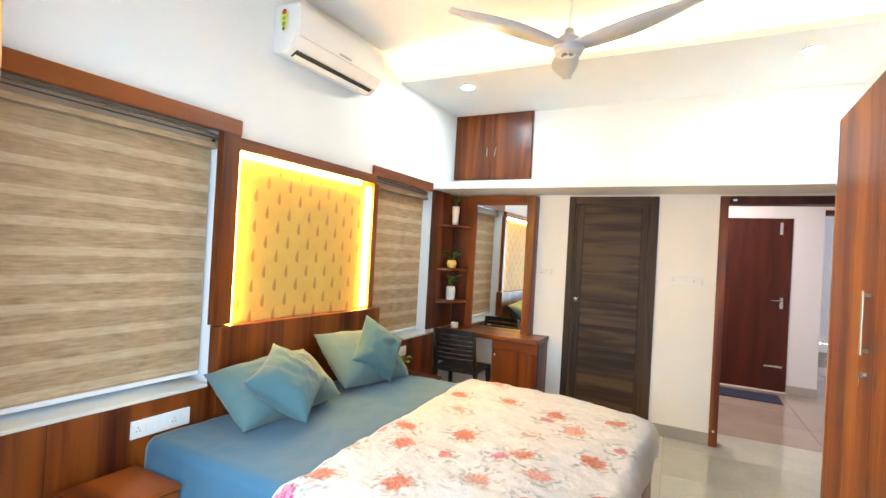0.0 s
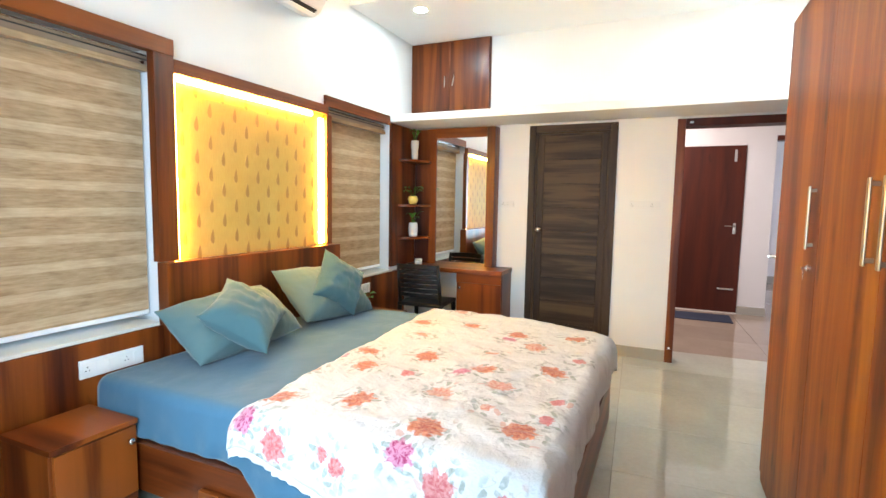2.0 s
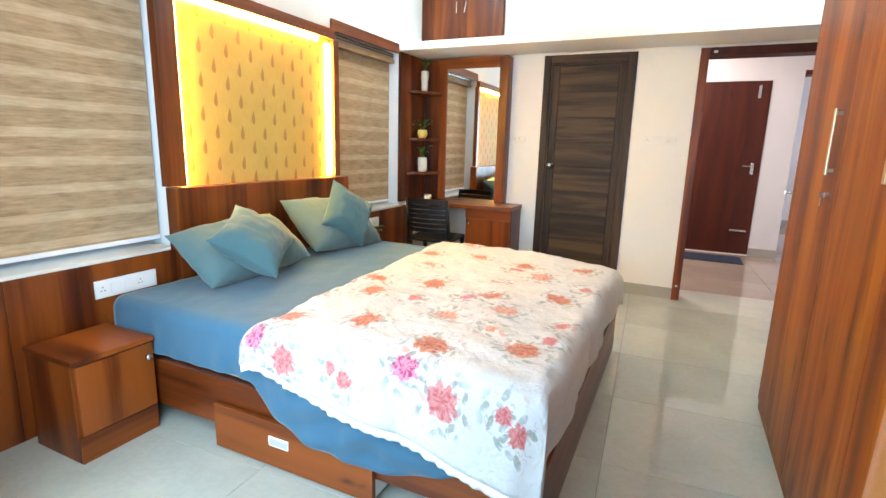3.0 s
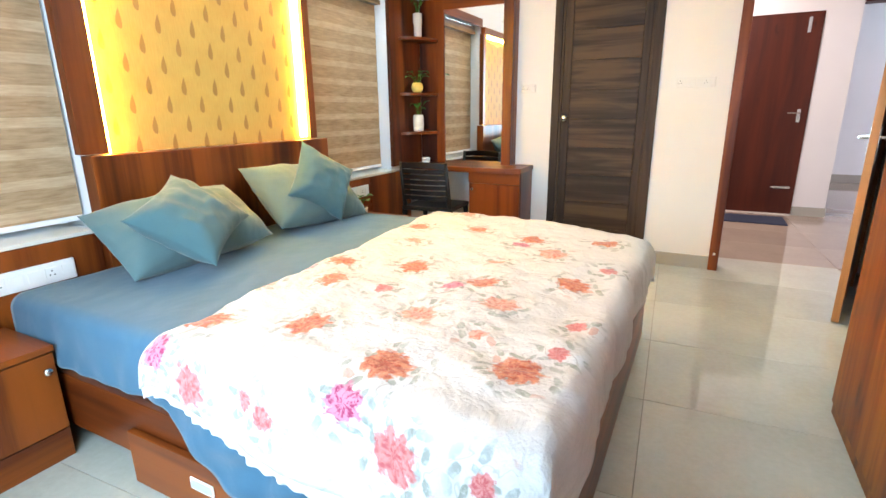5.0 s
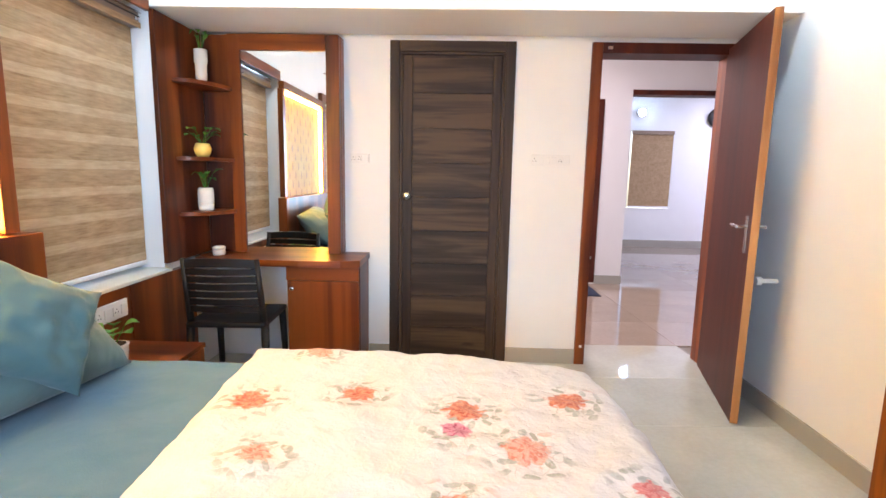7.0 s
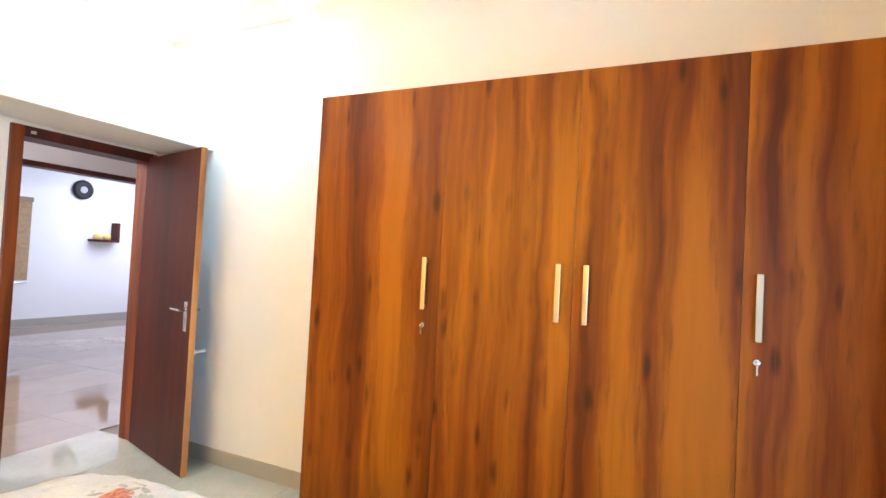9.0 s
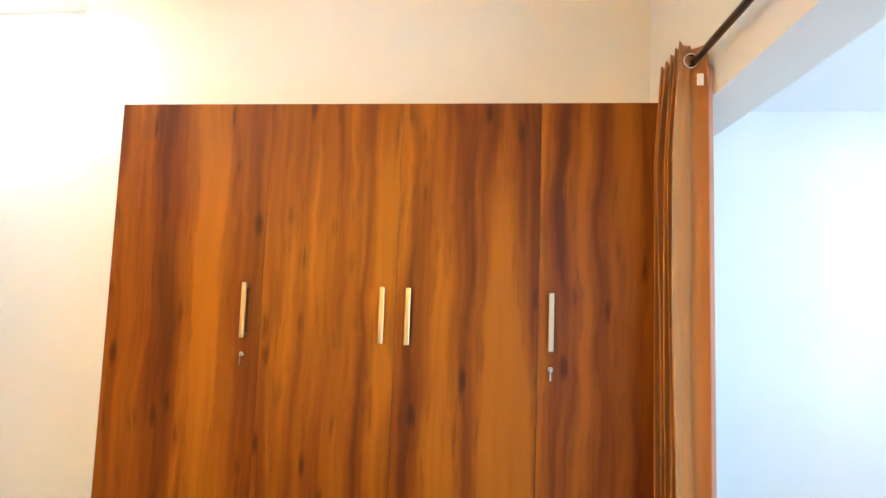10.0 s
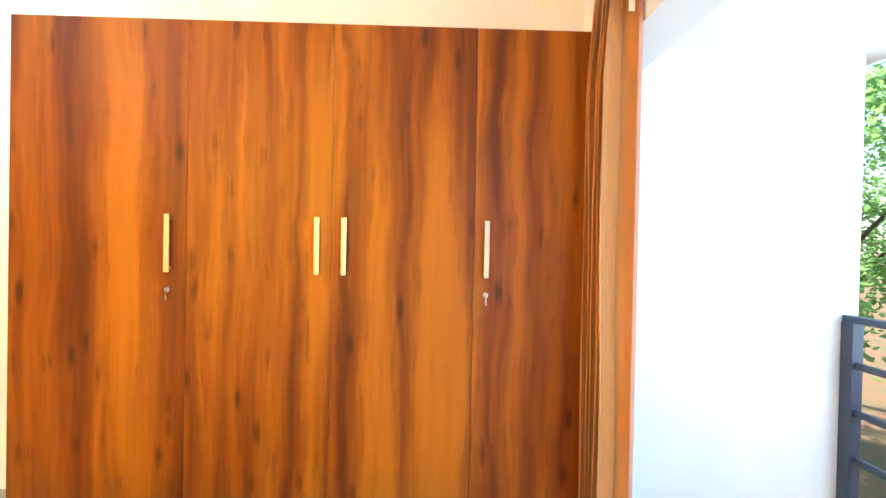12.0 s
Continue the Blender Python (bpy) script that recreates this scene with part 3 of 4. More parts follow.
def blind_set(y0, y1, x, zt):
    b = blind("zebra_blind", y0, y1, x, 0.765, zt - 0.08, "tan and brown woven zebra blind, lowered")
    bm = B(x - 0.03, x + 0.045, y0 - 0.012, y1 + 0.012, zt - 0.085, zt, 0.012)
    part("cassette", bm, blind_cap, b, "brown blind cassette")
    part("cassette_lip", B(x + 0.0455, x + 0.052, y0 - 0.01, y1 + 0.01, zt - 0.085, zt - 0.055, 0.003), blind_dense, b)
    part("track", B(x + 0.0455, x + 0.058, y0 - 0.01, y1 + 0.01, zt - 0.012, zt - 0.004, 0.002), steel, b, "thin silver track")
    part("track_groove", B(x + 0.0455, x + 0.049, y0 - 0.008, y1 + 0.008, zt - 0.030, zt - 0.024), black_slot, b)
    part("end_cap", B(x + 0.0455, x + 0.0525, y1 - 0.035, y1 - 0.012, zt - 0.05, zt - 0.035, 0.002), steel, b)
    part("bottom_rail", B(x - 0.010, x + 0.008, y0, y1, 0.742, 0.765, 0.004), upvc, b, "white bottom rail")
    return b


blind_set(0.88, 2.036, -0.09, 2.085)
blind_set(3.50, 4.40, -0.09, 2.08)

# wooden surround of the first window
fr = thing("window_surround", "brown laminate surround of the window", "window surround", "window surrounds")
part("head", B(0.001, 0.05, 0.80, 2.125, 2.088, 2.172, 0.002), wood_y, fr)
part("post", B(0.001, 0.05, 2.008, 2.122, 1.03, 2.087, 0.002), wood_v, fr)
fr2 = thing("window_surround", "brown laminate pelmet over the window", "window surround", "window surrounds")
part("head", B(0.001, 0.022, 3.425, 4.395, 2.078, 2.160, 0.002), wood_y, fr2)

# wainscot below the sills
for i, (y0, y1) in enumerate(((0.71, 1.26), (1.262, 2.02), (3.53, 4.05), (4.052, 4.66))):
    w = tagged(part("wainscot_panel", B(0.001, 0.042, y0, y1, 0.0, 0.698, 0.0015), wood_v, None), "brown laminate wall panel below the window sill", "wall panel", "wainscot")

# headboard
hb = thing("headboard", "brown laminate headboard on the wall behind the bed", "headboard")
part("panel", B(0.002, 0.082, 2.026, 3.524, 0.0, 1.024, 0.003), wood_v, hb)
# lit niche with wallpaper
ni = thing("lit_wall_panel", "gold wallpaper panel framed in wood with warm LED edges", "wall panel")
part("frame_top", B(0.001, 0.05, 2.124, 3.425, 2.008, 2.078, 0.002), wood_y, ni)
part("frame_side", B(0.001, 0.05, 3.400, 3.462, 1.03, 2.007, 0.002), wood_v, ni)
wp = part("wallpaper", B(0.001, 0.006, 2.1235, 3.3995, 1.0255, 2.0075), paper, ni, "gold wallpaper with bronze teardrops")
# top and right strips built wider than an LED, their shape takes in the glow
part("led_strip", B(0.0065, 0.022, 2.14, 3.27, 1.978, 2.006), led_warm, ni, "glowing warm LED strip")
part("led_strip", B(0.0065, 0.022, 3.352, 3.399, 1.04, 1.975), led_warm, ni, "glowing warm LED strip")
part("led_strip", B(0.0065, 0.030, 2.1235, 2.140, 1.03, 1.976), led_warm, ni, "glowing warm LED strip")


def drop_mesh():
    """A printed teardrop, pointed above and full below, with one flatter side."""
    pts = []
    for k in range(13):
        t = k / 12
        pts.append((0.019 * math.sin(math.pi * t ** 0.62) ** 0.9 if 0 < k < 12 else 0.0, -0.043 + 0.086 * t))
    outline = [(0, -y, z) for y, z in pts] + [(0, y * 0.45, z) for y, z in pts[::-1][1:-1]]
    return solid("teardrop", extrude_poly(bmesh.new(), outline, (0.0012, 0, 0)), drop_mat)


dm = drop_mesh()
for col in range(13):
    y = 2.199 + 0.0908 * col
    z = 1.056 if col % 2 else 1.142
    while z < 1.97:
        o = new("teardrop", dm)
        o.location = (0.0062, y, z)
        o.parent = wp
        z += 0.180


def switch_plate(m, w, h, label, n_mod):
    s = thing("switch_plate", label, "switch plate", "switch plates")
    s.matrix_basis = m
    part("plate", B(-w / 2, w / 2, -0.012, 0, -h / 2, h / 2, 0.003), white_plastic, s)
    for k in range(n_mod):
        x = -w / 2 + w * (k + 0.5) / n_mod
        hw = w / n_mod * 0.38
        part("switch", B(x - hw, x + hw, -0.017, -0.0125, -h * 0.28, h * 0.28, 0.002), white_plastic, s)
        if k in (0, n_mod - 2):
            for dx, dz in ((-0.008, -0.006), (0.008, -0.006), (0, 0.010)):
                part("socket_hole", cyl(bmesh.new(), (x + dx, -0.0178, dz), (x + dx, -0.0172, dz), 0.003, n=8), black_slot, s)
    return s


switch_plate(pose(0.0425, 1.748, 0.578, 0, 0, 90), 0.30, 0.085, "white switch and socket plate beside the bed", 5)
switch_plate(pose(0.0425, 3.89, 0.605, 0, 0, 90), 0.23, 0.085, "white switch and socket plate on the panelling", 4)
switch_plate(pose(2.24, 4.9995, 1.37), 0.25, 0.07, "white switch plate between the doors", 6)
switch_plate(pose(1.0, 4.9995, 1.36), 0.125, 0.06, "small white switch plate beside the mirror", 3)

# ---- bed ----
bed = thing("bed", "brown laminate double bed with a side drawer", "bed")
part("side_panel", B(0.085, 2.135, 1.625, 1.645, 0.095, 0.305, 0.002), wood_x, bed)
part("side_panel", B(0.085, 2.135, 3.485, 3.505, 0.095, 0.305, 0.002), wood_x, bed)
part("foot_panel", B(2.135, 2.155, 1.625, 3.505, 0.02, 0.305, 0.002), wood_y, bed)
part("plinth", B(0.12, 2.08, 1.78, 3.40, 0.0, 0.095), wood_x, bed)
part("slat_base", B(0.085, 2.134, 1.646, 3.484, 0.255, 0.300), wood_x, bed)
dr = part("drawer", B(0.78, 1.56, 1.600, 1.622, 0.012, 0.205, 0.002), wood_x, bed, "drawer front with a pale pull")
part("drawer_side", B(1.545, 1.558, 1.6225, 1.775, 0.02, 0.094), white_plastic, dr)
part("pull", B(1.08, 1.18, 1.594, 1.5995, 0.105, 0.145, 0.002), white_plastic, dr, "pale grey recessed pull")
part("pull_rim", B(1.086, 1.174, 1.5925, 1.5938, 0.111, 0.139), grey_plastic, dr)
mt = tagged(part("mattress", B(0.09, 2.12, 1.645, 3.485, 0.302, 0.538, 0.045, 4), white_plastic, None, smooth=True), "mattress under the fitted sheet on the bed", "mattress")

ZT = 0.558


def sheet_at(u, v):
    x = 0.135 + u * 2.003
    s = -0.52 + v * 2.62           # cloth distance from the near top edge
    wid = 1.87
    hang = 0.245
    if 1.0 < x:
        hang = 0.245 + 0.185 * math.sin(min(1, (x - 1.0) / 1.0) * math.pi) ** 0.6
    k = 0.055
    if s < 0:
        d = -s / 0.52 * hang
        a = min(d / k, math.pi / 2)
        yy = 1.625 + k * (1 - math.sin(a)) - 0.004
        zz = ZT - k * (1 - math.cos(a)) - max(0, d - k * math.pi / 2)
        t = min(1, max(0, d - 0.06) / 0.15)
        yy += -0.008 * t + 0.010 * t * math.sin(x * 33 + 16 * d + 3.5 * nz(x * 4, 1.0)) * (0.15 + 1.5 * abs(nz(x * 3, 5.0)))
        yy += 0.010 * t * nz(x * 11, d * 9, 4.0)
        if x > 1.0:
            yy -= 0.034 * t * min(1, (x - 1.0) * 5)
            # slack folds that swing round the loose hem
            yy -= 0.008 * t * min(1, (x - 1.0) * 4) * math.sin(46 * d - 16 * abs(x - 1.55) + 3 * nz(x * 3, d * 4, 7.0))
    elif s > wid - k:
        d = s - (wid - k)
        a = min(d / k, math.pi / 2)
        yy = 1.625 + k + (wid - 2 * k) + k * math.sin(a)
        zz = ZT - k * (1 - math.cos(a)) - max(0, d - k * math.pi / 2)
    else:
        yy = 1.676 + s * (wid - k - 0.051) / (wid - k)
        zz = ZT
    if s >= 0:
        zz += min(1, s * 12) * (0.007 * nz(x * 4, s * 4, 2) + 0.004 * nz(x * 13 + s * 5, s * 7, 3))
    sink = max(0.0, min(1.0, (x - 1.60) / 0.5)) * max(0.0, min(1.0, (s - 1.2) / 0.65))
    return (x, yy, max(zz, 0.12) - 0.055 * sink ** 1.5), (x, s)


sheet = tagged(cloth("bed_sheet", 90, 130, sheet_at, sheet_mat, 0.004), "teal grey cotton sheet drawn over the mattress", "bed sheet")


def quilt_at(u, v):
    # cloth coordinates: a from head edge to foot hem, b from near hem to far edge
    head = 1.00 - 0.13 * v + 0.008 * nz(v * 4, 7.0)
    a = u * 1.32
    near = 0.13 + 0.25 * (a / 1.40) ** 0.85
    b = -near + v * (1.93 + near)
    x, y = head + a * (2.13 - head + 0.31) / 1.40, 1.615 + b
    z = ZT + 0.048
    k = 0.07
    ex, ey = x - 2.11, -b + 0.03
    dx = dy = 0.0
    if ex > 0:
        t = min(ex / k, math.pi / 2)
        x = 2.11 + k * math.sin(t) + 0.03 * max(0, ex - k * 1.57)
        dx = k * (1 - math.cos(t)) + max(0, ex - k * 1.57)
    if ey > 0:
        t = min(ey / k, math.pi / 2)
        y = 1.628 - k * math.sin(t) - 0.14 * max(0, ey - k * 1.57)
        dy = k * (1 - math.cos(t)) + max(0, ey - k * 1.57)
    drop = math.hypot(dx, dy) if dx and dy else dx + dy
    far = (1.93 - b)
    edge = 0.0
    if far < 0.10:
        edge = 0.030 * (1 - far / 0.10) ** 2
    if a < 0.08:
        edge = max(edge, 0.040 * (1 - a / 0.08) ** 2)
    puff = 0.011 * nz(x * 3.2, y * 3.2, 1.0) + 0.015 * nz(x * 7.5, y * 7.5, 4.0) + 0.007 * nz(x * 19, y * 19, 9.0)
    if drop > 0:
        w = min(1, drop / 0.08)
        if dy:
            y -= w * (0.007 * math.sin(x * 13 + 1.0) + 0.014 * nz(x * 5, 2.0)) + puff * 0.6
        if dx:
            x += w * (0.008 * math.sin(y * 11) + 0.012 * nz(y * 6, 6.0)) + puff * 0.6
        z -= drop
    # the cover sinks towards its far foot corner
    sink = max(0.0, min(1.0, (x - 1.60) / 0.5)) * max(0.0, min(1.0, (b - 1.25) / 0.65))
    z += puff * (1 - min(1, drop / 0.1)) - edge - 0.062 * sink ** 1.5
    return (x, y, z), (a * 1.07, b)


quilt = thing("quilt", "white quilt printed with coral and pink flowers", "quilt")
cover = cloth("cover", 110, 160, quilt_at, quilt_mat, 0.030, quilt)
# printed blooms: kind (coral 0, pink 1, magenta 2, pale 3) with cloth place and size
BLOOMS = {
    0: ((0.10, 0.12, 71), (0.76, 0.11, 66), (0.42, 0.21, 64), (1.06, 0.22, 65), (1.05, 0.88, 60), (0.43, 0.85, 62), (0.25, 0.55, 58), (0.14, 0.75, 58), (0.76, 0.75, 58), (0.76, 1.41, 58), (1.06, 1.51, 58), (0.15, 1.44, 60), (0.45, 1.50, 50)),
    1: ((0.22, -0.11, 58), (0.45, -0.09, 24), (0.51, -0.12, 32), (0.88, -0.11, 64), (1.09, -0.10, 30), (1.14, -0.15, 36), (1.13, 0.54, 32), (1.13, 0.34, 27), (1.14, 1.07, 34), (0.46, 0.56, 34)),
    2: ((0.07, -0.04, 52), (0.73, -0.03, 54), (0.05, 0.65, 36), (0.68, 0.67, 46), (0.73, 1.30, 42)),
    3: ((0.67, 0.43, 56), (0.88, 0.59, 60), (0.90, 1.21, 60), (0.26, 1.85, 50), (0.26, 1.16, 42), (0.03, 0.41, 46), (0.90, 0.36, 30), (0.72, 1.01, 34)),
}
blooms = [(a, b, size / 1000, k) for k, rows in BLOOMS.items() for a, b, size in rows]
way = cover.data.attributes.new("bloom", "FLOAT_VECTOR", "CORNER")
sort_of = cover.data.attributes.new("bloom_kind", "FLOAT_VECTOR", "CORNER")
uv_layer = cover.data.uv_layers["cloth"].data
for poly in cover.data.polygons:
    spots = [uv_layer[i].uv for i in poly.loop_indices]
    ca, cb = sum(p[0] for p in spots) / 4, sum(p[1] for p in spots) / 4
    a, b, size, k = min(blooms, key=lambda f: math.hypot(f[0] - ca, f[1] - cb) - f[2])
    for i, p in zip(poly.loop_indices, spots):
        way.data[i].vector = (p[0] - a, p[1] - b, size)
        sort_of.data[i].vector = (k, (a * 7.3 + b * 3.1) % 1.0, 0)


def hem_at(u, v):
    (x, y, z), t = quilt_at(u, 0.0)
    w = 0.004 * math.sin(u * 190 + 5 * nz(u * 12, 1.0)) + 0.010 * nz(u * 33, 3.0)
    return (x + 0.006 * nz(u * 60, 8.0), y - 0.004 + w * v + 0.012, z + 0.006 - 0.040 * v), (u, v)


cloth("frill", 220, 3, hem_at, frill_mat, 0.002, quilt)["label"] = "white gathered frill hem"


def pillow(name, m, w, h, t, material, label, category, pinch=0.10, seed=0.0):
    n = 28
    bm = bmesh.new()
    sides = []
    for sgn in (1, -1):
        grid = []
        for j in range(n + 1):
            rowv = []
            for i in range(n + 1):
                a, b = i / n * 2 - 1, j / n * 2 - 1
                px = a * w / 2 * (1 - pinch * (1 - b * b) * abs(a) ** 1.5)
                py = b * h / 2 * (1 - pinch * (1 - a * a) * abs(b) ** 1.5)
                prof = ((1 - abs(a) ** 2.5) * (1 - abs(b) ** 2.5)) ** 0.56
                px, py = px * (1 - 0.05 * a * a * b * b), py * (1 - 0.05 * a * a * b * b)
                th = t / 2 * prof * (1 - 0.12 * b) + 0.016 * prof * nz(a * 2.0, b * 2.0, seed + sgn) + 0.012 * prof * nz(a * 4 + 2 * b, b * 4 - a, seed) + 0.006 * prof * nz(a * 9, b * 6 + 4 * a, seed)
                th += 0.004 * math.sin(12 * math.atan2(b, a) + seed) * prof * (a * a + b * b)
                rowv.append(bm.verts.new((px, py, sgn * max(th, 0.0015))))
            grid.append(rowv)
        for j in range(n):
            for i in range(n):
                f = [grid[j][i], grid[j][i + 1], grid[j + 1][i + 1], grid[j + 1][i]]
                bm.faces.new(f if sgn > 0 else f[::-1])
        sides.append(grid)
    g0, g1 = sides
    rim = [(0, i) for i in range(n)] + [(j, n) for j in range(n)] + [(n, i) for i in range(n, 0, -1)] + [(j, 0) for j in range(n, 0, -1)]
    for k in range(len(rim)):
        (a, b), (c, d) = rim[k], rim[(k + 1) % len(rim)]
        bm.faces.new((g0[a][b], g1[a][b], g1[c][d], g0[c][d]))
    o = new(name, solid(name, bm, material, True))
    o.matrix_basis = m
    return tagged(o, label, category)


def lean(at, n_dir, up_dir):
    """A pose whose local z is n_dir and whose local y leans to up_dir."""
    n = Vector(n_dir).normalized()
    u = Vector(up_dir)
    u = (u - n * u.dot(n)).normalized()
    s = u.cross(n)
    return Matrix.Translation(at) @ Matrix((s, u, n)).transposed().to_4x4()


def propped(name, tl, bl, br, tr, t, material, label, category, pinch, seed):
    """A pillow hung between four corners, counted anticlockwise from the upper near one."""
    tl, bl, br, tr = Vector(tl), Vector(bl), Vector(br), Vector(tr)
    side, up = (tr - tl + br - bl) / 2, (tl - bl + tr - br) / 2
    m = lean((tl + bl + br + tr) / 4, side.cross(up), up)
    return pillow(name, m, side.length * 1.05, up.length * 1.05, t, material, label, category, pinch, seed)


propped("pillow", (0.150, 1.905, 0.795), (0.420, 1.895, 0.590), (0.520, 2.585, 0.595), (0.155, 2.580, 0.845), 0.24, pillow_mat, "teal grey sleeping pillow leaning on the headboard", "pillow", 0.08, 1.0)
propped("pillow", (0.120, 2.765, 0.880), (0.440, 2.690, 0.584), (0.440, 3.430, 0.584), (0.120, 3.430, 0.880), 0.23, pillow_mat, "pale teal sleeping pillow leaning on the headboard", "pillow", 0.08, 4.0)
propped("cushion", (0.265, 2.250, 0.955), (0.415, 1.925, 0.800), (0.715, 2.050, 0.622), (0.490, 2.440, 0.715), 0.20, cushion_mat, "slate teal square cushion resting on its corner", "cushion", 0.17, 2.0)
propped("cushion", (0.325, 3.010, 1.055), (0.380, 2.815, 0.758), (0.502, 3.095, 0.580), (0.457, 3.300, 0.838), 0.19, cushion_mat, "slate teal square cushion standing against a pillow", "cushion", 0.17, 6.0)

# ---- nightstands ----
def nightstand(x0, x1, y0, y1, z, label, knob_y):
    s = thing("nightstand", label, "nightstand", "nightstands")
    part("top", B(x0 - 0.002, x1 + 0.006, y0 - 0.006, y1 + 0.002, z - 0.022, z, 0.002), wood_x, s)
    part("body", B(x0, x1 - 0.018, y0, y1, 0.0, z - 0.0225, 0.0015), wood_v, s)
    d = part("door", B(x1 - 0.0175, x1, y0 + 0.012, y1 - 0.002, 0.115, z - 0.030, 0.002), wood_v, s)
    part("plinth", B(x1 - 0.0175, x1 - 0.004, y0 + 0.002, y1 - 0.002, 0.0, 0.110), wood_y, s)
    bm = lathe(bmesh.new(), (0, 0, 0), [(0.006, 0), (0.006, 0.010), (0.013, 0.014), (0.014, 0.022), (0.009, 0.027)], 14)
    bm.transform(Matrix.Translation((x1 + 0.0002, knob_y, z - 0.085)) @ Matrix.Rotation(radians(90), 4, "Y"))
    part("knob", bm, steel, d, "small round steel knob", True)
    return s


nightstand(0.105, 0.425, 1.275, 1.600, 0.435, "brown laminate nightstand beside the bed", 1.565)
nightstand(0.044, 0.425, 3.62, 4.00, 0.435, "brown laminate nightstand beyond the bed", 3.66)

# ---- potted plants ----
def leaf_blade(bm, base, tip, w, bend):
    base, tip = Vector(base), Vector(tip)
    d = tip - base
    side = d.cross(Vector((0, 0, 1)))
    side = side.normalized() if side.length > 1e-5 else Vector((1, 0, 0))
    last = None
    for k in range(7):
        t = k / 6
        p = base + d * t + Vector((0, 0, bend * math.sin(t * math.pi)))
        ww = w * math.sin(math.pi * min(1, 0.06 + t * 0.94)) ** 0.8
        rowv = (bm.verts.new(p - side * ww), bm.verts.new(p + Vector((0, 0, -ww * 0.25))), bm.verts.new(p + side * ww))
        if last:
            bm.faces.new((last[0], last[1], rowv[1], rowv[0]))
            bm.faces.new((last[1], last[2], rowv[2], rowv[1]))
        last = rowv


def potted(at, prof, pot_mat, n, reach, w, label, rise=0.06, seed=1, bands=False):
    rnd = random.Random(seed)
    t = thing("potted_plant", label, "potted plant", "small pot plants", at)
    t.scale = (1.28, 1.28, 1.28)
    part("pot", lathe(bmesh.new(), (0, 0, 0), prof), pot_mat, t, smooth=True)
    h = max(z for r, z in prof)
    part("soil", lathe(bmesh.new(), (0, 0, h - 0.012), [(prof[-2][0] * 0.8, 0), (prof[-2][0] * 0.8, 0.0125)]), soil, t)
    for k in range(n):
        a = k * 2.4 + rnd.uniform(-0.4, 0.4)
        l = reach * rnd.uniform(0.6, 1.1)
        up = rise * rnd.uniform(0.5, 1.3)
        b = (0.006 * math.cos(a), 0.006 * math.sin(a), h)
        mid = (l * 0.45 * math.cos(a), l * 0.45 * math.sin(a), h + up)
        bm = cyl(bmesh.new(), b, mid, 0.0016, 0.0012, 6)
        part("stem", bm, leaf_mat, t)
        bm = bmesh.new()
        leaf_blade(bm, mid, (l * math.cos(a), l * math.sin(a), h + up + rnd.uniform(-0.02, 0.02)), w * rnd.uniform(0.8, 1.2), 0.012)
        part("leaf", bm, leaf_mat, t, smooth=True)
    return t


potted((0.215, 3.665, 0.436), [(0.030, 0), (0.038, 0.02), (0.043, 0.070), (0.045, 0.078), (0.041, 0.079)], ceramic, 6, 0.085, 0.026, "white pot with broad green leaves on the nightstand", 0.05, 3)

# ---- dressing unit ----
dv = thing("dressing_unit", "brown laminate dressing unit with mirror, corner shelves and table", "dressing table")
part("side_panel", B(0.003, 0.030, 4.412, 4.90, 0.742, 2.098, 0.002), wood_v, dv)
part("back_panel", B(0.031, 0.285, 4.90, 4.92, 0.742, 2.098, 0.001), wood_v, dv)
part("wall_block", B(0.031, 0.90, 4.921, 4.999, 0.742, 2.098), wood_v, dv)
part("mirror_frame", B(0.205, 0.281, 4.872, 4.8995, 0.742, 2.098, 0.002), wood_v, dv)
part("mirror_frame", B(0.815, 0.897, 4.874, 4.9195, 0.742, 2.098, 0.002), wood_v, dv)
part("mirror_frame", B(0.2815, 0.8145, 4.868, 4.9195, 2.003, 2.098, 0.002), wood_x, dv)
mr = part("mirror", B(0.286, 0.814, 4.880, 4.8995, 0.745, 2.002), mirror, dv, "clear wall mirror")
for sx in (0.292, 0.808):
    for sz in (1.87, 1.0):
        part("mirror_clip", lathe(bmesh.new(), (sx, 4.878, sz), [(0.008, -0.003), (0.008, 0.003)], 10), steel, mr)
for z in (1.755, 1.320, 0.998):
    pts = [(0.031, 4.899, z)] + [(0.031 + 0.195 * math.cos(a) ** 0.9, 4.899 - 0.35 * math.sin(a) ** 0.9, z) for a in [k * math.pi / 28 for k in range(0, 15)]]
    part("corner_shelf", extrude_poly(bmesh.new(), pts, (0, 0, 0.022)), wood_x, dv)
top_pts = [(0.044, 4.998, 0.70), (1.062, 4.998, 0.70), (1.062, 4.66, 0.70), (0.95, 4.62, 0.70), (0.70, 4.60, 0.70), (0.35, 4.62, 0.70), (0.044, 4.665, 0.70)]
part("tabletop", extrude_poly(bmesh.new(), top_pts, (0, 0, 0.040)), wood_x, dv)
part("apron", B(0.60, 1.05, 4.68, 4.70, 0.605, 0.699, 0.002), wood_x, dv)
part("cabinet_body", B(0.60, 1.055, 4.701, 4.997, 0.0, 0.699, 0.002), wood_v, dv)
cd = part("cabinet_door", B(0.605, 1.05, 4.682, 4.7005, 0.06, 0.602, 0.002), wood_v, dv)
bm = lathe(bmesh.new(), (0, 0, 0), [(0.006, 0), (0.006, 0.010), (0.013, 0.014), (0.014, 0.022), (0.009, 0.027)], 14)
bm.transform(Matrix.Translation((0.64, 4.6818, 0.555)) @ Matrix.Rotation(radians(90), 4, "X"))
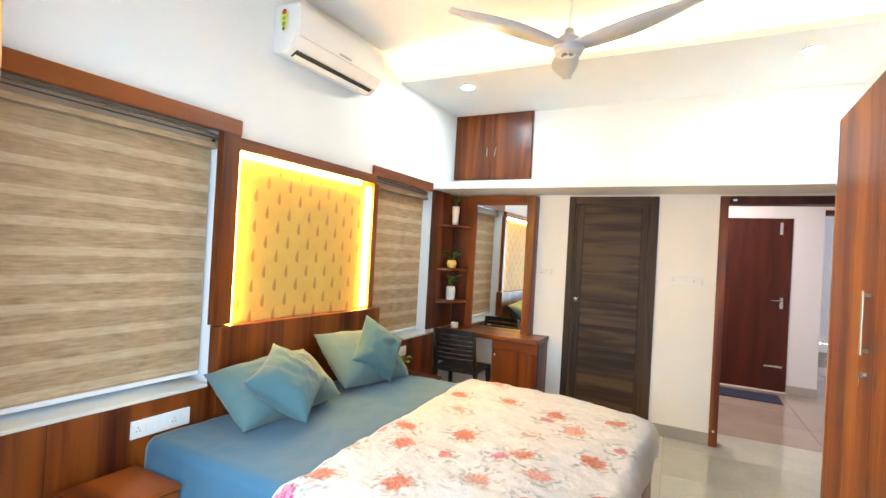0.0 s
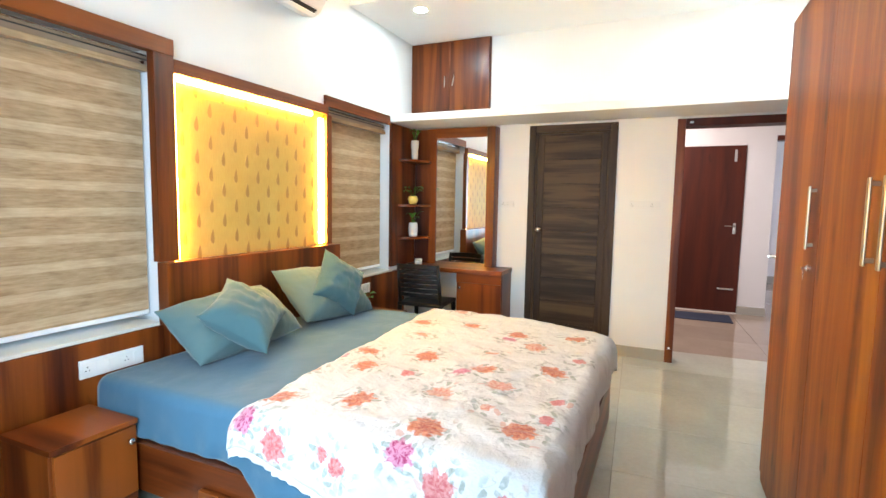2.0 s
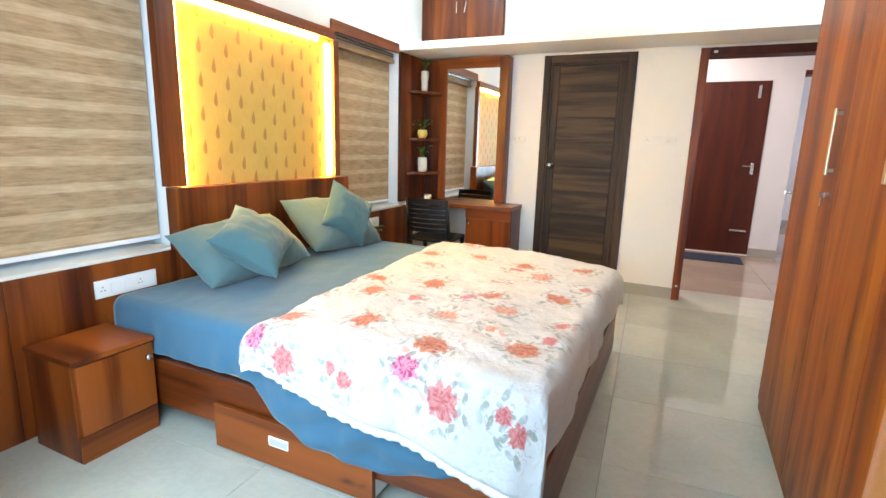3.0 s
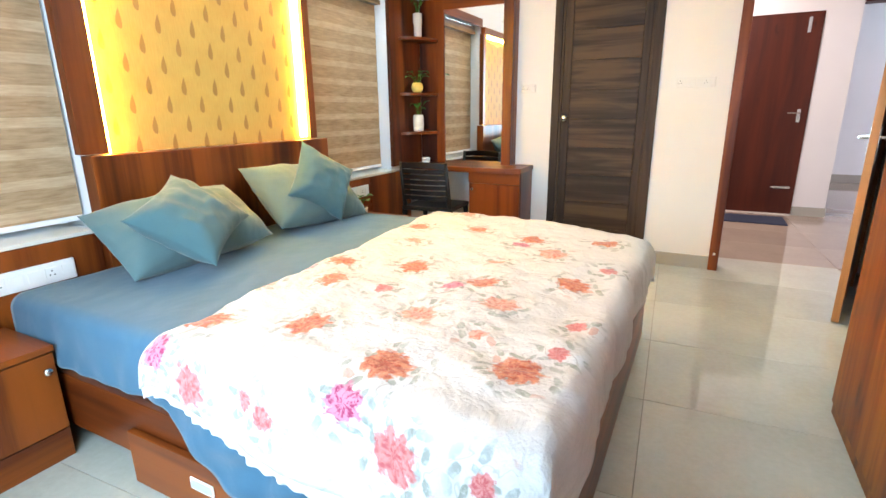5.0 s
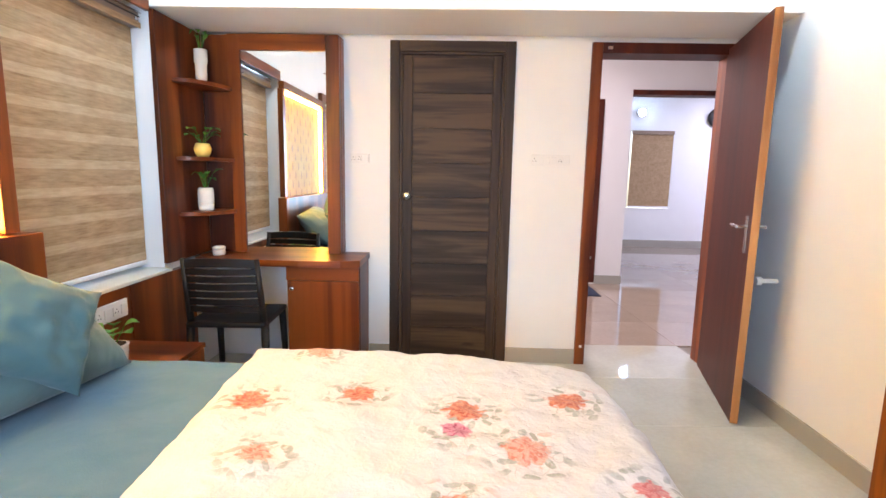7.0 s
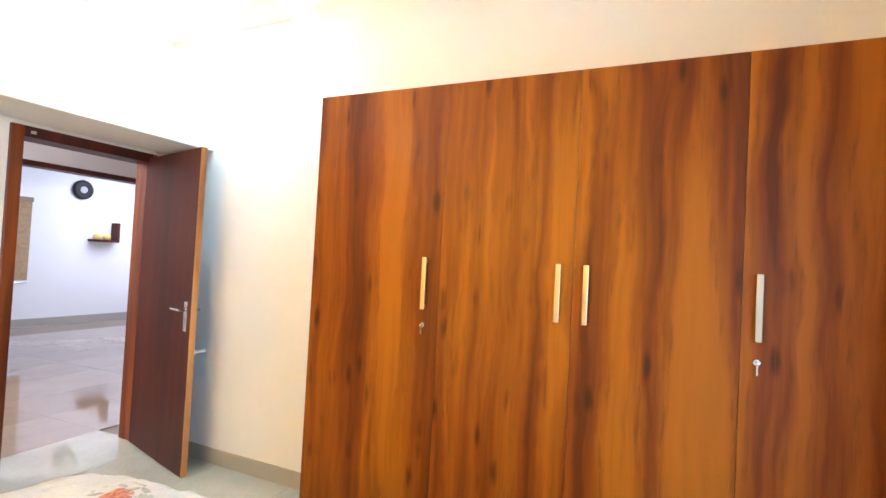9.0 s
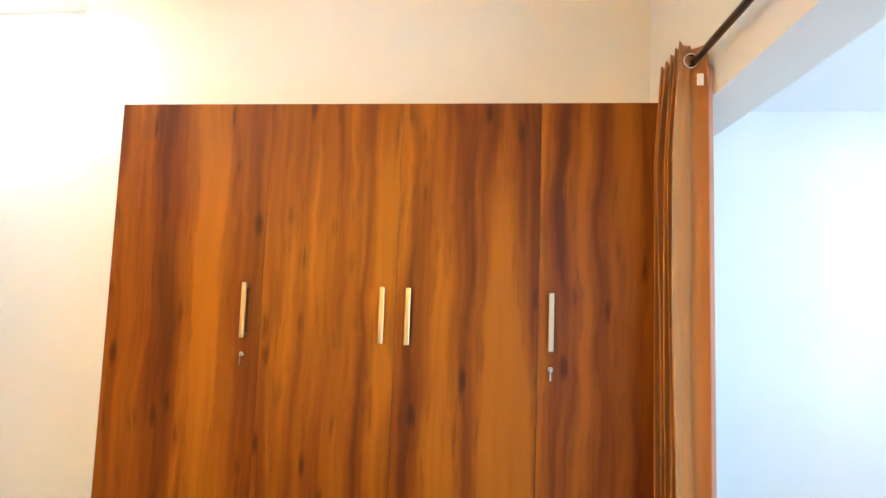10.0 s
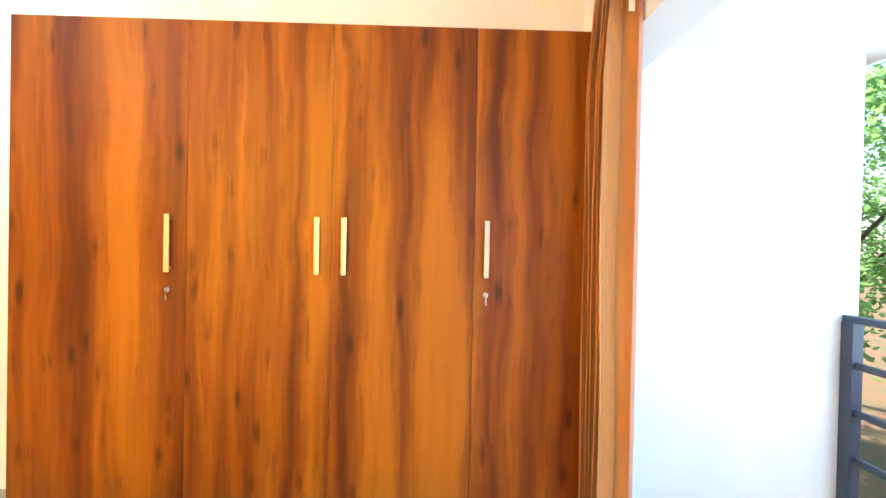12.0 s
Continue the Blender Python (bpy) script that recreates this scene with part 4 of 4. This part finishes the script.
part("knob", bm, steel, cd, "small round steel knob", True)

potted((0.105, 4.72, 1.021), [(0.028, 0), (0.034, 0.004), (0.036, 0.028), (0.034, 0.030), (0.037, 0.034), (0.037, 0.085), (0.033, 0.108), (0.026, 0.110)], ceramic, 7, 0.09, 0.017, "white bottle-shaped pot with a trailing green plant", 0.06, 5)
potted((0.105, 4.71, 1.343), [(0.024, 0), (0.034, 0.015), (0.040, 0.038), (0.032, 0.062), (0.022, 0.066)], yellow_ceramic, 9, 0.115, 0.020, "pale yellow pot with a trailing green plant", 0.055, 9)
potted((0.105, 4.74, 1.778), [(0.022, 0), (0.026, 0.03), (0.026, 0.085), (0.030, 0.092), (0.030, 0.150), (0.022, 0.152)], ceramic, 6, 0.06, 0.012, "tall pale vase with a small green sprig", 0.07, 12)
dish = thing("trinket_box", "small white round box on the table", "box", at=(0.16, 4.74, 0.741))
part("base", lathe(bmesh.new(), (0, 0, 0), [(0.030, 0), (0.038, 0.006), (0.038, 0.034), (0.032, 0.038)]), ceramic, dish, smooth=True)
part("lid", lathe(bmesh.new(), (0, 0, 0.0385), [(0.040, 0), (0.040, 0.012), (0.030, 0.020)]), ceramic, dish, smooth=True)

# ---- chair ----
ch = thing("chair", "black plastic chair with a slatted back at the table", "chair", at=(0.374, 4.51, 0))
ch.rotation_euler = (0, 0, radians(3))


def back_curve(u):
    return -0.21 - 0.025 * (1 - (2 * u - 1) ** 2)


for sx in (-1, 1):
    part("leg", cyl(bmesh.new(), (sx * 0.215, -0.20, 0.0), (sx * 0.205, -0.165, 0.42), 0.019, 0.023, 12), black_plastic, ch, smooth=True)
    part("leg", cyl(bmesh.new(), (sx * 0.205, 0.22, 0.0), (sx * 0.195, 0.19, 0.42), 0.017, 0.022, 12), black_plastic, ch, smooth=True)
    part("back_post", cyl(bmesh.new(), (sx * 0.200, -0.165, 0.415), (sx * 0.195, -0.235, 0.80), 0.020, 0.014, 12), black_plastic, ch, smooth=True)
part("seat", B(-0.22, 0.22, -0.20, 0.22, 0.405, 0.440, 0.015, 3), black_plastic, ch)
for k in range(7):
    zc = 0.515 + 0.043 * k
    hh = 0.017 if k < 6 else 0.024
    bm = bmesh.new()
    lastv = None
    for i in range(11):
        u = i / 10
        x = -0.19 + 0.38 * u
        y = back_curve(u) + 0.04 - 0.07 * (zc - 0.42) / 0.4
        zz = zc + (0.010 * (1 - (2 * u - 1) ** 2) if k == 6 else 0)
        rv = [bm.verts.new((x, y - 0.007, zz - hh)), bm.verts.new((x, y + 0.007, zz - hh)), bm.verts.new((x, y + 0.004, zz + hh)), bm.verts.new((x, y - 0.010, zz + hh))]
        if lastv:
            for a in range(4):
                bm.faces.new((lastv[a], lastv[(a + 1) % 4], rv[(a + 1) % 4], rv[a]))
        else:
            bm.faces.new(rv)
        lastv = rv
    bm.faces.new(lastv[::-1])
    part("back_slat", bm, black_plastic, ch, smooth=False)

# ---- loft cabinet ----
lc = thing("loft_cabinet", "brown laminate loft cabinet with two doors on the loft", "cabinet")
part("body", B(0.003, 0.835, 4.866, 4.884, 2.262, 2.928), wood_v, lc)
for x0, x1, hx in ((0.004, 0.417, 0.375), (0.420, 0.832, 0.455)):
    d = part("door", B(x0, x1, 4.848, 4.8655, 2.266, 2.925, 0.002), wood_v, lc)
    tilt = 0.0 if hx < 0.4 else 0.02
    bm = cyl(bmesh.new(), (hx, 4.828, 2.49), (hx + tilt, 4.828, 2.59), 0.006, n=10)
    for zz in (2.495, 2.585):
        cyl(bm, (hx + tilt * (zz - 2.49) * 10, 4.848, zz), (hx + tilt * (zz - 2.49) * 10, 4.828, zz), 0.004, n=8)
    part("handle", bm, steel, d, "brushed steel bar handle", True)

# ---- wardrobe ----
wd = thing("wardrobe", "tall brown laminate four-door wardrobe with steel handles", "wardrobe")
WX = 2.915
part("carcass", B(WX + 0.019, RW - 0.002, 0.712, 3.120, 0.0, 2.220, 0.001), ward_wood, wd)
seams = [0.712, 1.265, 1.842, 2.420, 3.121]
for k in range(4):
    y0, y1 = seams[k] + 0.0007, seams[k + 1] - 0.0007
    d = part("door", B(WX, WX + 0.018, y0, y1, 0.05, 2.221, 0.0012), ward_wood, wd)
    hy = (1.215, 1.789, 1.897, 2.488)[k]
    bm = B(WX - 0.025, WX - 0.018, hy - 0.011, hy + 0.011, 1.212, 1.443, 0.003)
    for zz in (1.222, 1.421):
        box(bm, WX - 0.0185, WX - 0.0003, hy - 0.008, hy + 0.008, zz, zz + 0.012)
    part("handle", bm, satin_metal, d, "satin metal bar handle")
    if k in (0, 3):
        bm = cyl(bmesh.new(), (WX - 0.0003, hy, 1.142), (WX - 0.012, hy, 1.142), 0.012, 0.011, 14)
        lk = part("lock", bm, steel, d, "small round steel lock", False)
        bm = B(WX - 0.019, WX - 0.0125, hy - 0.0015, hy + 0.0015, 1.137, 1.147)
        cyl(bm, (WX - 0.022, hy - 0.0015, 1.140), (WX - 0.022, hy + 0.0015, 1.140), 0.007, n=12)
        box(bm, WX - 0.022, WX - 0.020, hy - 0.003, hy + 0.003, 1.100, 1.132)
        part("key", bm, steel, d, "steel key hanging in the lock")
part("plinth", B(WX + 0.006, WX + 0.0185, 0.713, 3.119, 0.0, 0.049), ward_wood, wd)

# ---- doors ----
d1 = setting("door_1", B(1.199, 1.262, 4.982, 5.06, 0, 2.10, 0.003), bath_wood_v, "dark walnut door with horizontal panels, closed", "door")
part("frame_side", B(1.931, 1.994, 4.982, 5.06, 0, 2.10, 0.003), bath_wood_v, d1)
part("frame_head", B(1.2625, 1.9305, 4.982, 5.06, 2.035, 2.10, 0.003), bath_wood, d1)
part("stop", B(1.2625, 1.279, 4.992, 5.06, 0.0, 2.034, 0.002), bath_wood_v, d1)
part("stop", B(1.914, 1.9305, 4.992, 5.06, 0.0, 2.034, 0.002), bath_wood_v, d1)
part("stop", B(1.2795, 1.9135, 4.992, 5.06, 2.018, 2.034, 0.002), bath_wood, d1)
lf = part("leaf", B(1.2798, 1.9132, 5.012, 5.048, 0.006, 2.017), bath_wood_v, d1)
part("stile", B(1.2800, 1.342, 5.002, 5.0115, 0.006, 2.016, 0.003), bath_wood_v, lf)
part("stile", B(1.858, 1.9130, 5.002, 5.0115, 0.006, 2.016, 0.003), bath_wood_v, lf)
zz = 0.012
for k in range(9):
    h = 0.2215
    part("panel", B(1.344, 1.856, 5.004, 5.0115, zz, min(zz + h - 0.005, 2.014), 0.002), bath_wood, lf)
    zz += h
bm = lathe(bmesh.new(), (0, 0, 0), [(0.027, 0), (0.027, 0.006), (0.011, 0.010), (0.011, 0.034), (0.024, 0.042), (0.027, 0.056), (0.018, 0.066)], 20)
bm.transform(Matrix.Translation((1.312, 5.0018, 1.125)) @ Matrix.Rotation(radians(90), 4, "X"))
part("knob", bm, steel, lf, "round steel door knob", True)

d2 = setting("door_2", B(2.467, 2.532, 4.976, 5.16, 0, 2.10, 0.003), wood_v, "brown wooden door frame with a red-brown door standing open", "door")
part("frame_side", B(3.335, 3.366, 4.976, 5.16, 0, 2.10, 0.003), wood_v, d2)
part("frame_head", B(2.5325, 3.3345, 4.976, 5.16, 2.035, 2.10, 0.003), red_wood, d2)
part("stop_button", lathe(bmesh.new(), (2.50, 4.966, 0.125), [(0.008, 0), (0.010, 0.006), (0.008, 0.014)], 12), white_plastic, d2, "white rubber bumper", True)
part("catch", B(2.56, 2.59, 4.970, 4.9755, 2.055, 2.075, 0.002), steel, d2)
HINGE = (3.330, 5.005)
leaf_turn = math.degrees(math.atan2(4.19 - 5.005, 3.118 - 3.330))
lf2 = part("leaf", B(0.0, 0.842, -0.018, 0.018, 0.008, 2.066, 0.002), red_wood, d2, "red-brown door leaf standing open")
lf2.matrix_basis = pose(HINGE[0], HINGE[1], 0, 0, 0, leaf_turn)
part("edge_band", B(0.8422, 0.848, -0.018, 0.018, 0.008, 2.066), edge_wood, lf2, "pale wood edge band")
for sgn in (-1, 1):
    bm = B(0.752, 0.796, min(sgn * 0.0182, sgn * 0.022), max(sgn * 0.0182, sgn * 0.022), 0.90, 1.09, 0.001)
    cyl(bm, (0.774, sgn * 0.022, 1.035), (0.774, sgn * 0.062, 1.035), 0.009, n=12)
    cyl(bm, (0.778, sgn * 0.062, 1.035), (0.660, sgn * 0.062, 1.035), 0.009, 0.008, n=12)
    part("lever_handle", bm, steel, lf2, "steel lever handle")
ds = thing("door_stop", "white rubber door stop on the side wall", "door stop", at=(RW - 0.0005, 4.365, 0.735))
bm = cyl(bmesh.new(), (0, 0, 0), (-0.09, 0, 0), 0.012, 0.012, 14)
cyl(bm, (-0.09, 0, 0), (-0.115, 0, 0), 0.024, 0.020, 16)
part("buffer", bm, white_plastic, ds)

d3 = setting("door_3", B(2.558, 3.307, HY - 0.012, HY + 0.05, 0.012, 2.152, 0.003), red_wood, "dark red-brown flush door in the hall, closed", "door")
bm = B(3.205, 3.24, HY - 0.017, HY - 0.0125, 1.03, 1.17, 0.002)
cyl(bm, (3.225, HY - 0.02, 1.13), (3.225, HY - 0.06, 1.13), 0.009, n=10)
cyl(bm, (3.23, HY - 0.06, 1.13), (3.11, HY - 0.06, 1.13), 0.008, n=10)
part("lever_handle", bm, steel, d3, "steel lever handle")
part("tower_bolt", B(3.07, 3.26, HY - 0.022, HY - 0.0125, 0.30, 0.325, 0.002), steel, d3, "steel bolt")
part("hanger", B(3.175, 3.205, HY - 0.018, HY - 0.0125, 1.95, 2.10, 0.003), grey_plastic, d3, "pale tag near the top")
setting("threshold", B(2.55, 3.31, HY - 0.03, HY + 0.05, 0.0, 0.011), granite, "pale stone door threshold", "threshold")

mat_t = thing("door_mat", "navy blue door mat on the hall floor", "door mat")
bm = B(2.40, 3.20, 6.98, 7.42, 0.0, 0.010, 0.004)
part("mat_surface", bm, mat_cloth, mat_t)
part("border", B(2.385, 3.215, 6.965, 7.435, -0.0005, 0.005), mat_cloth, mat_t)

# lounge things far beyond
lb = thing("zebra_blind", "brown roller blind in the lounge window", "window blind")
part("screen", B(4.77, 5.50, 10.97, 10.975, 0.76, 2.06), blind_dense, lb)
part("cassette", B(4.76, 5.51, 10.945, 10.985, 2.04, 2.11, 0.006), blind_cap, lb)
part("bottom_rail", B(4.77, 5.50, 10.965, 10.98, 0.735, 0.76), upvc, lb)
ck = thing("wall_clock", "round black wall clock", "clock", at=(6.25, 10.985, 2.35))
bm = lathe(bmesh.new(), (0, 0, 0), [(0.17, 0), (0.17, 0.03), (0.14, 0.045)], 28)
bm.transform(Matrix.Rotation(radians(90), 4, "X"))
part("case", bm, black_plastic, ck)
bm = lathe(bmesh.new(), (0, 0, 0.0455), [(0.06, 0), (0.06, 0.004)], 20)
bm.transform(Matrix.Rotation(radians(90), 4, "X"))
part("dial", bm, grey_plastic, ck, "grey dial")
sh = thing("wall_shelf", "small brown wall shelf with open frame", "shelf", at=(6.62, 10.999, 1.45))
part("board", B(-0.22, 0.22, -0.20, 0, 0, 0.04), red_wood, sh)
part("upright", B(0.18, 0.22, -0.20, 0, 0.0405, 0.36), red_wood, sh)
for k, (dx, h) in enumerate(((-0.12, 0.10), (0.05, 0.10))):
    v = thing("vase", "small yellow vase on the wall shelf", "vase", "shelf vases", (6.62 + dx, 10.90, 1.4902))
    part("body", lathe(bmesh.new(), (0, 0, 0), [(0.05, 0), (0.07, h * 0.5), (0.04, h)], 16), yellow_ceramic, v, smooth=True)
sp = thing("lounge_light", "blue-white LED light near the lounge ceiling", "light", at=(4.9, 10.93, 2.42))
bm = lathe(bmesh.new(), (0, 0, 0), [(0.06, 0), (0.055, 0.02), (0.03, 0.032)], 20)
bm.transform(Matrix.Rotation(radians(90), 4, "X"))
part("lens", bm, lounge_led, sp)
bm = lathe(bmesh.new(), (0, 0, -0.069), [(0.07, 0), (0.07, 0.068)], 20)
bm.transform(Matrix.Rotation(radians(90), 4, "X"))
part("base", bm, white_plastic, sp)

dl = thing("downlight", "round white ceiling downlight in the lounge, lit", "downlight", "", (4.3, 8.6, 2.9))
part("lens", lathe(bmesh.new(), (0, 0, -0.004), [(0.05, 0), (0.052, 0.0035)], 20), spot_far, dl)

# ---- ceiling fan ----
fan = thing("ceiling_fan", "grey three-blade ceiling fan, still", "ceiling fan", at=(1.635, 3.02, 0.005))
part("canopy", lathe(bmesh.new(), (0, 0, ZC - 0.066), [(0.03, 0), (0.055, 0.03), (0.062, 0.060)]), fan_mat, fan, smooth=True)
part("down_rod", cyl(bmesh.new(), (0, 0, 2.80), (0, 0, ZC - 0.058), 0.011), white_plastic, fan, smooth=True)
part("motor", lathe(bmesh.new(), (0, 0, 2.66), [(0.035, 0.0), (0.075, 0.006), (0.088, 0.03), (0.085, 0.075), (0.06, 0.10), (0.032, 0.12), (0.025, 0.15)], 28), fan_mat, fan, smooth=True)
part("cap", lathe(bmesh.new(), (0, 0, 2.655), [(0.020, 0), (0.040, 0.004), (0.042, 0.008)], 20), steel, fan, smooth=True)
for k in range(3):
    bm = bmesh.new()
    last = None
    for i in range(13):
        t = i / 12
        r = 0.05 + 0.67 * t
        w = 0.058 + 0.036 * math.sin(min(1, t * 1.1) * math.pi) - 0.030 * t
        sweep = 0.020 * math.sin(t * math.pi)
        zz = 2.705 + 0.075 * t
        tw = -0.06 * (1 - 0.5 * t)
        rv = [bm.verts.new((r, -w + sweep, zz - tw * w - 0.004)), bm.verts.new((r, w + sweep, zz + tw * w - 0.004)), bm.verts.new((r, w + sweep, zz + tw * w + 0.004)), bm.verts.new((r, -w + sweep, zz - tw * w + 0.004))]
        if last:
            for a in range(4):
                bm.faces.new((last[a], last[(a + 1) % 4], rv[(a + 1) % 4], rv[a]))
        else:
            bm.faces.new(rv)
        last = rv
    bm.faces.new(last[::-1])
    bm.transform(Matrix.Rotation(radians(105 + 120 * k), 4, "Z"))
    part("blade", bm, fan_mat, fan, smooth=True)

# ---- downlights ----
for x, y in ((0.50, 4.05), (2.93, 4.10)):
    dl = thing("downlight", "round recessed cool white ceiling downlight, lit", "downlight", "border downlights", (x, y, ZB))
    part("lens", lathe(bmesh.new(), (0, 0, -0.004), [(0.048, 0), (0.050, 0.0035)], 20), spot_cool, dl)
    part("rim", lathe(bmesh.new(), (0, 0, -0.003), [(0.064, 0), (0.067, 0.0028)], 24), white_plastic, dl)

# ---- air conditioner ----
ac = thing("air_conditioner", "white split air conditioner high on the wall", "air conditioner", at=(0.0, 2.775, 2.635))
prof = [(0.0, 0.02), (0.10, 0.0), (0.155, 0.03), (0.205, 0.10), (0.215, 0.20), (0.205, 0.29), (0.0, 0.30)]
bm = extrude_poly(bmesh.new(), [(x, -0.43, z) for x, z in prof], (0, 0.86, 0))
bmesh.ops.bevel(bm, geom=[e for e in bm.edges], offset=0.008, segments=2, affect="EDGES")
part("body", bm, white_plastic, ac)
bm = extrude_poly(bmesh.new(), [(0.108, -0.38, -0.002), (0.158, -0.38, 0.026), (0.156, -0.38, 0.029), (0.106, -0.38, 0.001)], (0, 0.76, 0))
part("outlet", bm, black_slot, ac, "dark air outlet slot")
bm = extrude_poly(bmesh.new(), [(0.112, -0.375, -0.010), (0.140, -0.375, 0.004), (0.140, -0.375, 0.007), (0.112, -0.375, -0.007)], (0, 0.75, 0))
part("louvre", bm, white_plastic, ac)
part("badge", B(0.2155, 0.2168, -0.06, 0.06, 0.11, 0.125), grey_plastic, ac)
sticker = extrude_poly(bmesh.new(), [(0.098 + 0.030 * math.cos(a) * (1.0 if math.sin(a) > 0 else 0.8), -0.4385, 0.195 + 0.068 * math.sin(a)) for a in [k * math.tau / 28 for k in range(28)]], (0, -0.0012, 0))
tag = part("energy_label", sticker, label_yellow, ac, "yellow and green energy label")
for zc, rr, mm in ((0.245, 0.017, label_red), (0.206, 0.013, label_green), (0.172, 0.015, label_green), (0.143, 0.010, black_slot)):
    part("label_mark", cyl(bmesh.new(), (0.098, -0.4399, zc), (0.098, -0.4405, zc), rr, n=16), mm, tag)
part("panel_seam", B(0.2145, 0.2162, -0.42, 0.42, 0.092, 0.095), grey_plastic, ac)

# ---- outside: ground, trees ----
def ground_material(name, a, b, scale):
    m = mat(name, 0.95, a)
    g = G(m)
    g.color(g.ramp(g.noise(g.coords(), scale, 5), [(0.35, a), (0.65, b)]))
    return m


def foliage_material(name, a, b, scale):
    """Leaves that let some light through."""
    m = ground_material(name, a, b, scale)
    g = G(m)
    thin = g.n("BsdfTranslucent")
    thin.inputs[0].default_value = (0.30, 0.50, 0.16, 1)
    both = g.n("MixShader")
    both.inputs[0].default_value = 0.6
    g.t.links.new(g.b.outputs[0], both.inputs[1])
    g.t.links.new(thin.outputs[0], both.inputs[2])
    g.t.links.new(both.outputs[0], g.t.nodes["Material Output"].inputs[0])
    return m


earth = ground_material("red_earth", (0.20, 0.085, 0.04), (0.10, 0.09, 0.03), 0.6)
setting("ground", B(-900, 900, -1800, 0.3, -3.4, -3.2), earth, "red earth ground with patches of grass below the balcony", "ground")
leaf_far = foliage_material("tree_foliage", (0.09, 0.20, 0.08), (0.14, 0.28, 0.13), 1.5)
bark = mat("bark", 0.9, (0.10, 0.07, 0.045))


def tree(at, h, r, seed):
    rnd = random.Random(seed)
    t = thing("tree", "green leafy tree beyond the balcony", "tree", "garden trees", at)
    bm = cyl(bmesh.new(), (0, 0, 0), (0.1, 0.05, h * 0.55), 0.16, 0.09, 10)
    for k in range(7):
        a = rnd.uniform(0, math.tau)
        z = h * rnd.uniform(0.35, 0.55)
        cyl(bm, (0.06, 0.03, z), (r * 0.7 * math.cos(a), r * 0.7 * math.sin(a), z + h * rnd.uniform(0.15, 0.35)), 0.06, 0.02, 7)
    part("trunk", bm, bark, t)
    verts, faces = [], []
    clumps = [(Vector((rnd.gauss(0, r * 0.42), rnd.gauss(0, r * 0.42), h * rnd.uniform(0.35, 1.0))), rnd.uniform(0.35, 0.7)) for k in range(44)]
    for c, cr in clumps:
        for i in range(95):
            p = c + Vector((rnd.gauss(0, cr * 0.5), rnd.gauss(0, cr * 0.5), rnd.gauss(0, cr * 0.4)))
            d = Vector((rnd.uniform(-1, 1), rnd.uniform(-1, 1), rnd.uniform(-0.7, 0.5))).normalized()
            s = d.cross(Vector((rnd.uniform(-1, 1), rnd.uniform(-1, 1), 1))).normalized()
            l, w = rnd.uniform(0.14, 0.26), rnd.uniform(0.04, 0.08)
            b = len(verts)
            verts += [p, p + d * l * 0.5 + s * w, p + d * l, p + d * l * 0.5 - s * w]
            faces.append((b, b + 1, b + 2, b + 3))
    me = bpy.data.meshes.new("crown")
    me.from_pydata(verts, [], faces)
    me.materials.append(leaf_far)
    o = new("crown", me)
    o.parent = t
    return t


for k, (x, y, h, r) in enumerate(((14.5, -6.5, 7.6, 2.4), (11.5, -5.0, 7.0, 2.2), (12.5, -8.5, 8.5, 2.6), (8.0, -9.5, 7.5, 2.4), (16.0, -11.0, 9.5, 3.0), (4.2, -9.0, 7.0, 2.2), (0.5, -11.0, 7.5, 2.4))):
    tree((x, y, -3.2), h, r, 20 + k)

# ---- floor tiles ----
bm = B(-0.45, 3.62, -0.95, 5.15, -0.0118, -0.0100)
box(bm, 0.75, 7.75, 5.15, 11.15, -0.0118, -0.0100)
floor = setting("floor", bm, grout, "glossy beige grey vitrified tile floor", "floor")
TL, TS, TA = 1.244, 0.622, 2.8
ca, sa = math.cos(radians(TA)), math.sin(radians(TA))
tile_me = solid("tile", B(0.0012, TL - 0.0012, 0.0012, TS - 0.0012, -0.0098, 0.0, 0.0008, 1), tile_mat)
# same tile in the darker colour that stands for dim light past the door
dim_hall_tile_me = solid("tile", B(0.0012, TL - 0.0012, 0.0012, TS - 0.0012, -0.0098, 0.0, 0.0008, 1), dim_hall_tile_mat)
ORG = (2.262, 2.257)
for i in range(-3, 6):
    for j in range(-6, 16):
        x = ORG[0] + ca * i * TL - sa * j * TS
        y = ORG[1] + sa * i * TL + ca * j * TS
        xm, ym = x + TL / 2, y + TS / 2
        if not (-0.9 < xm < 8.3 and -0.9 < ym < 11.4):
            continue
        if x + TL < -0.1 or (ym < 5.2 and x > 3.2) or (ym > 5.4 and xm < 0.2):
            continue
        o = new("tile", dim_hall_tile_me if ym > 5.15 else tile_me)
        o.matrix_basis = pose(x, y, 0, 0, 0, TA)
        o.parent = floor
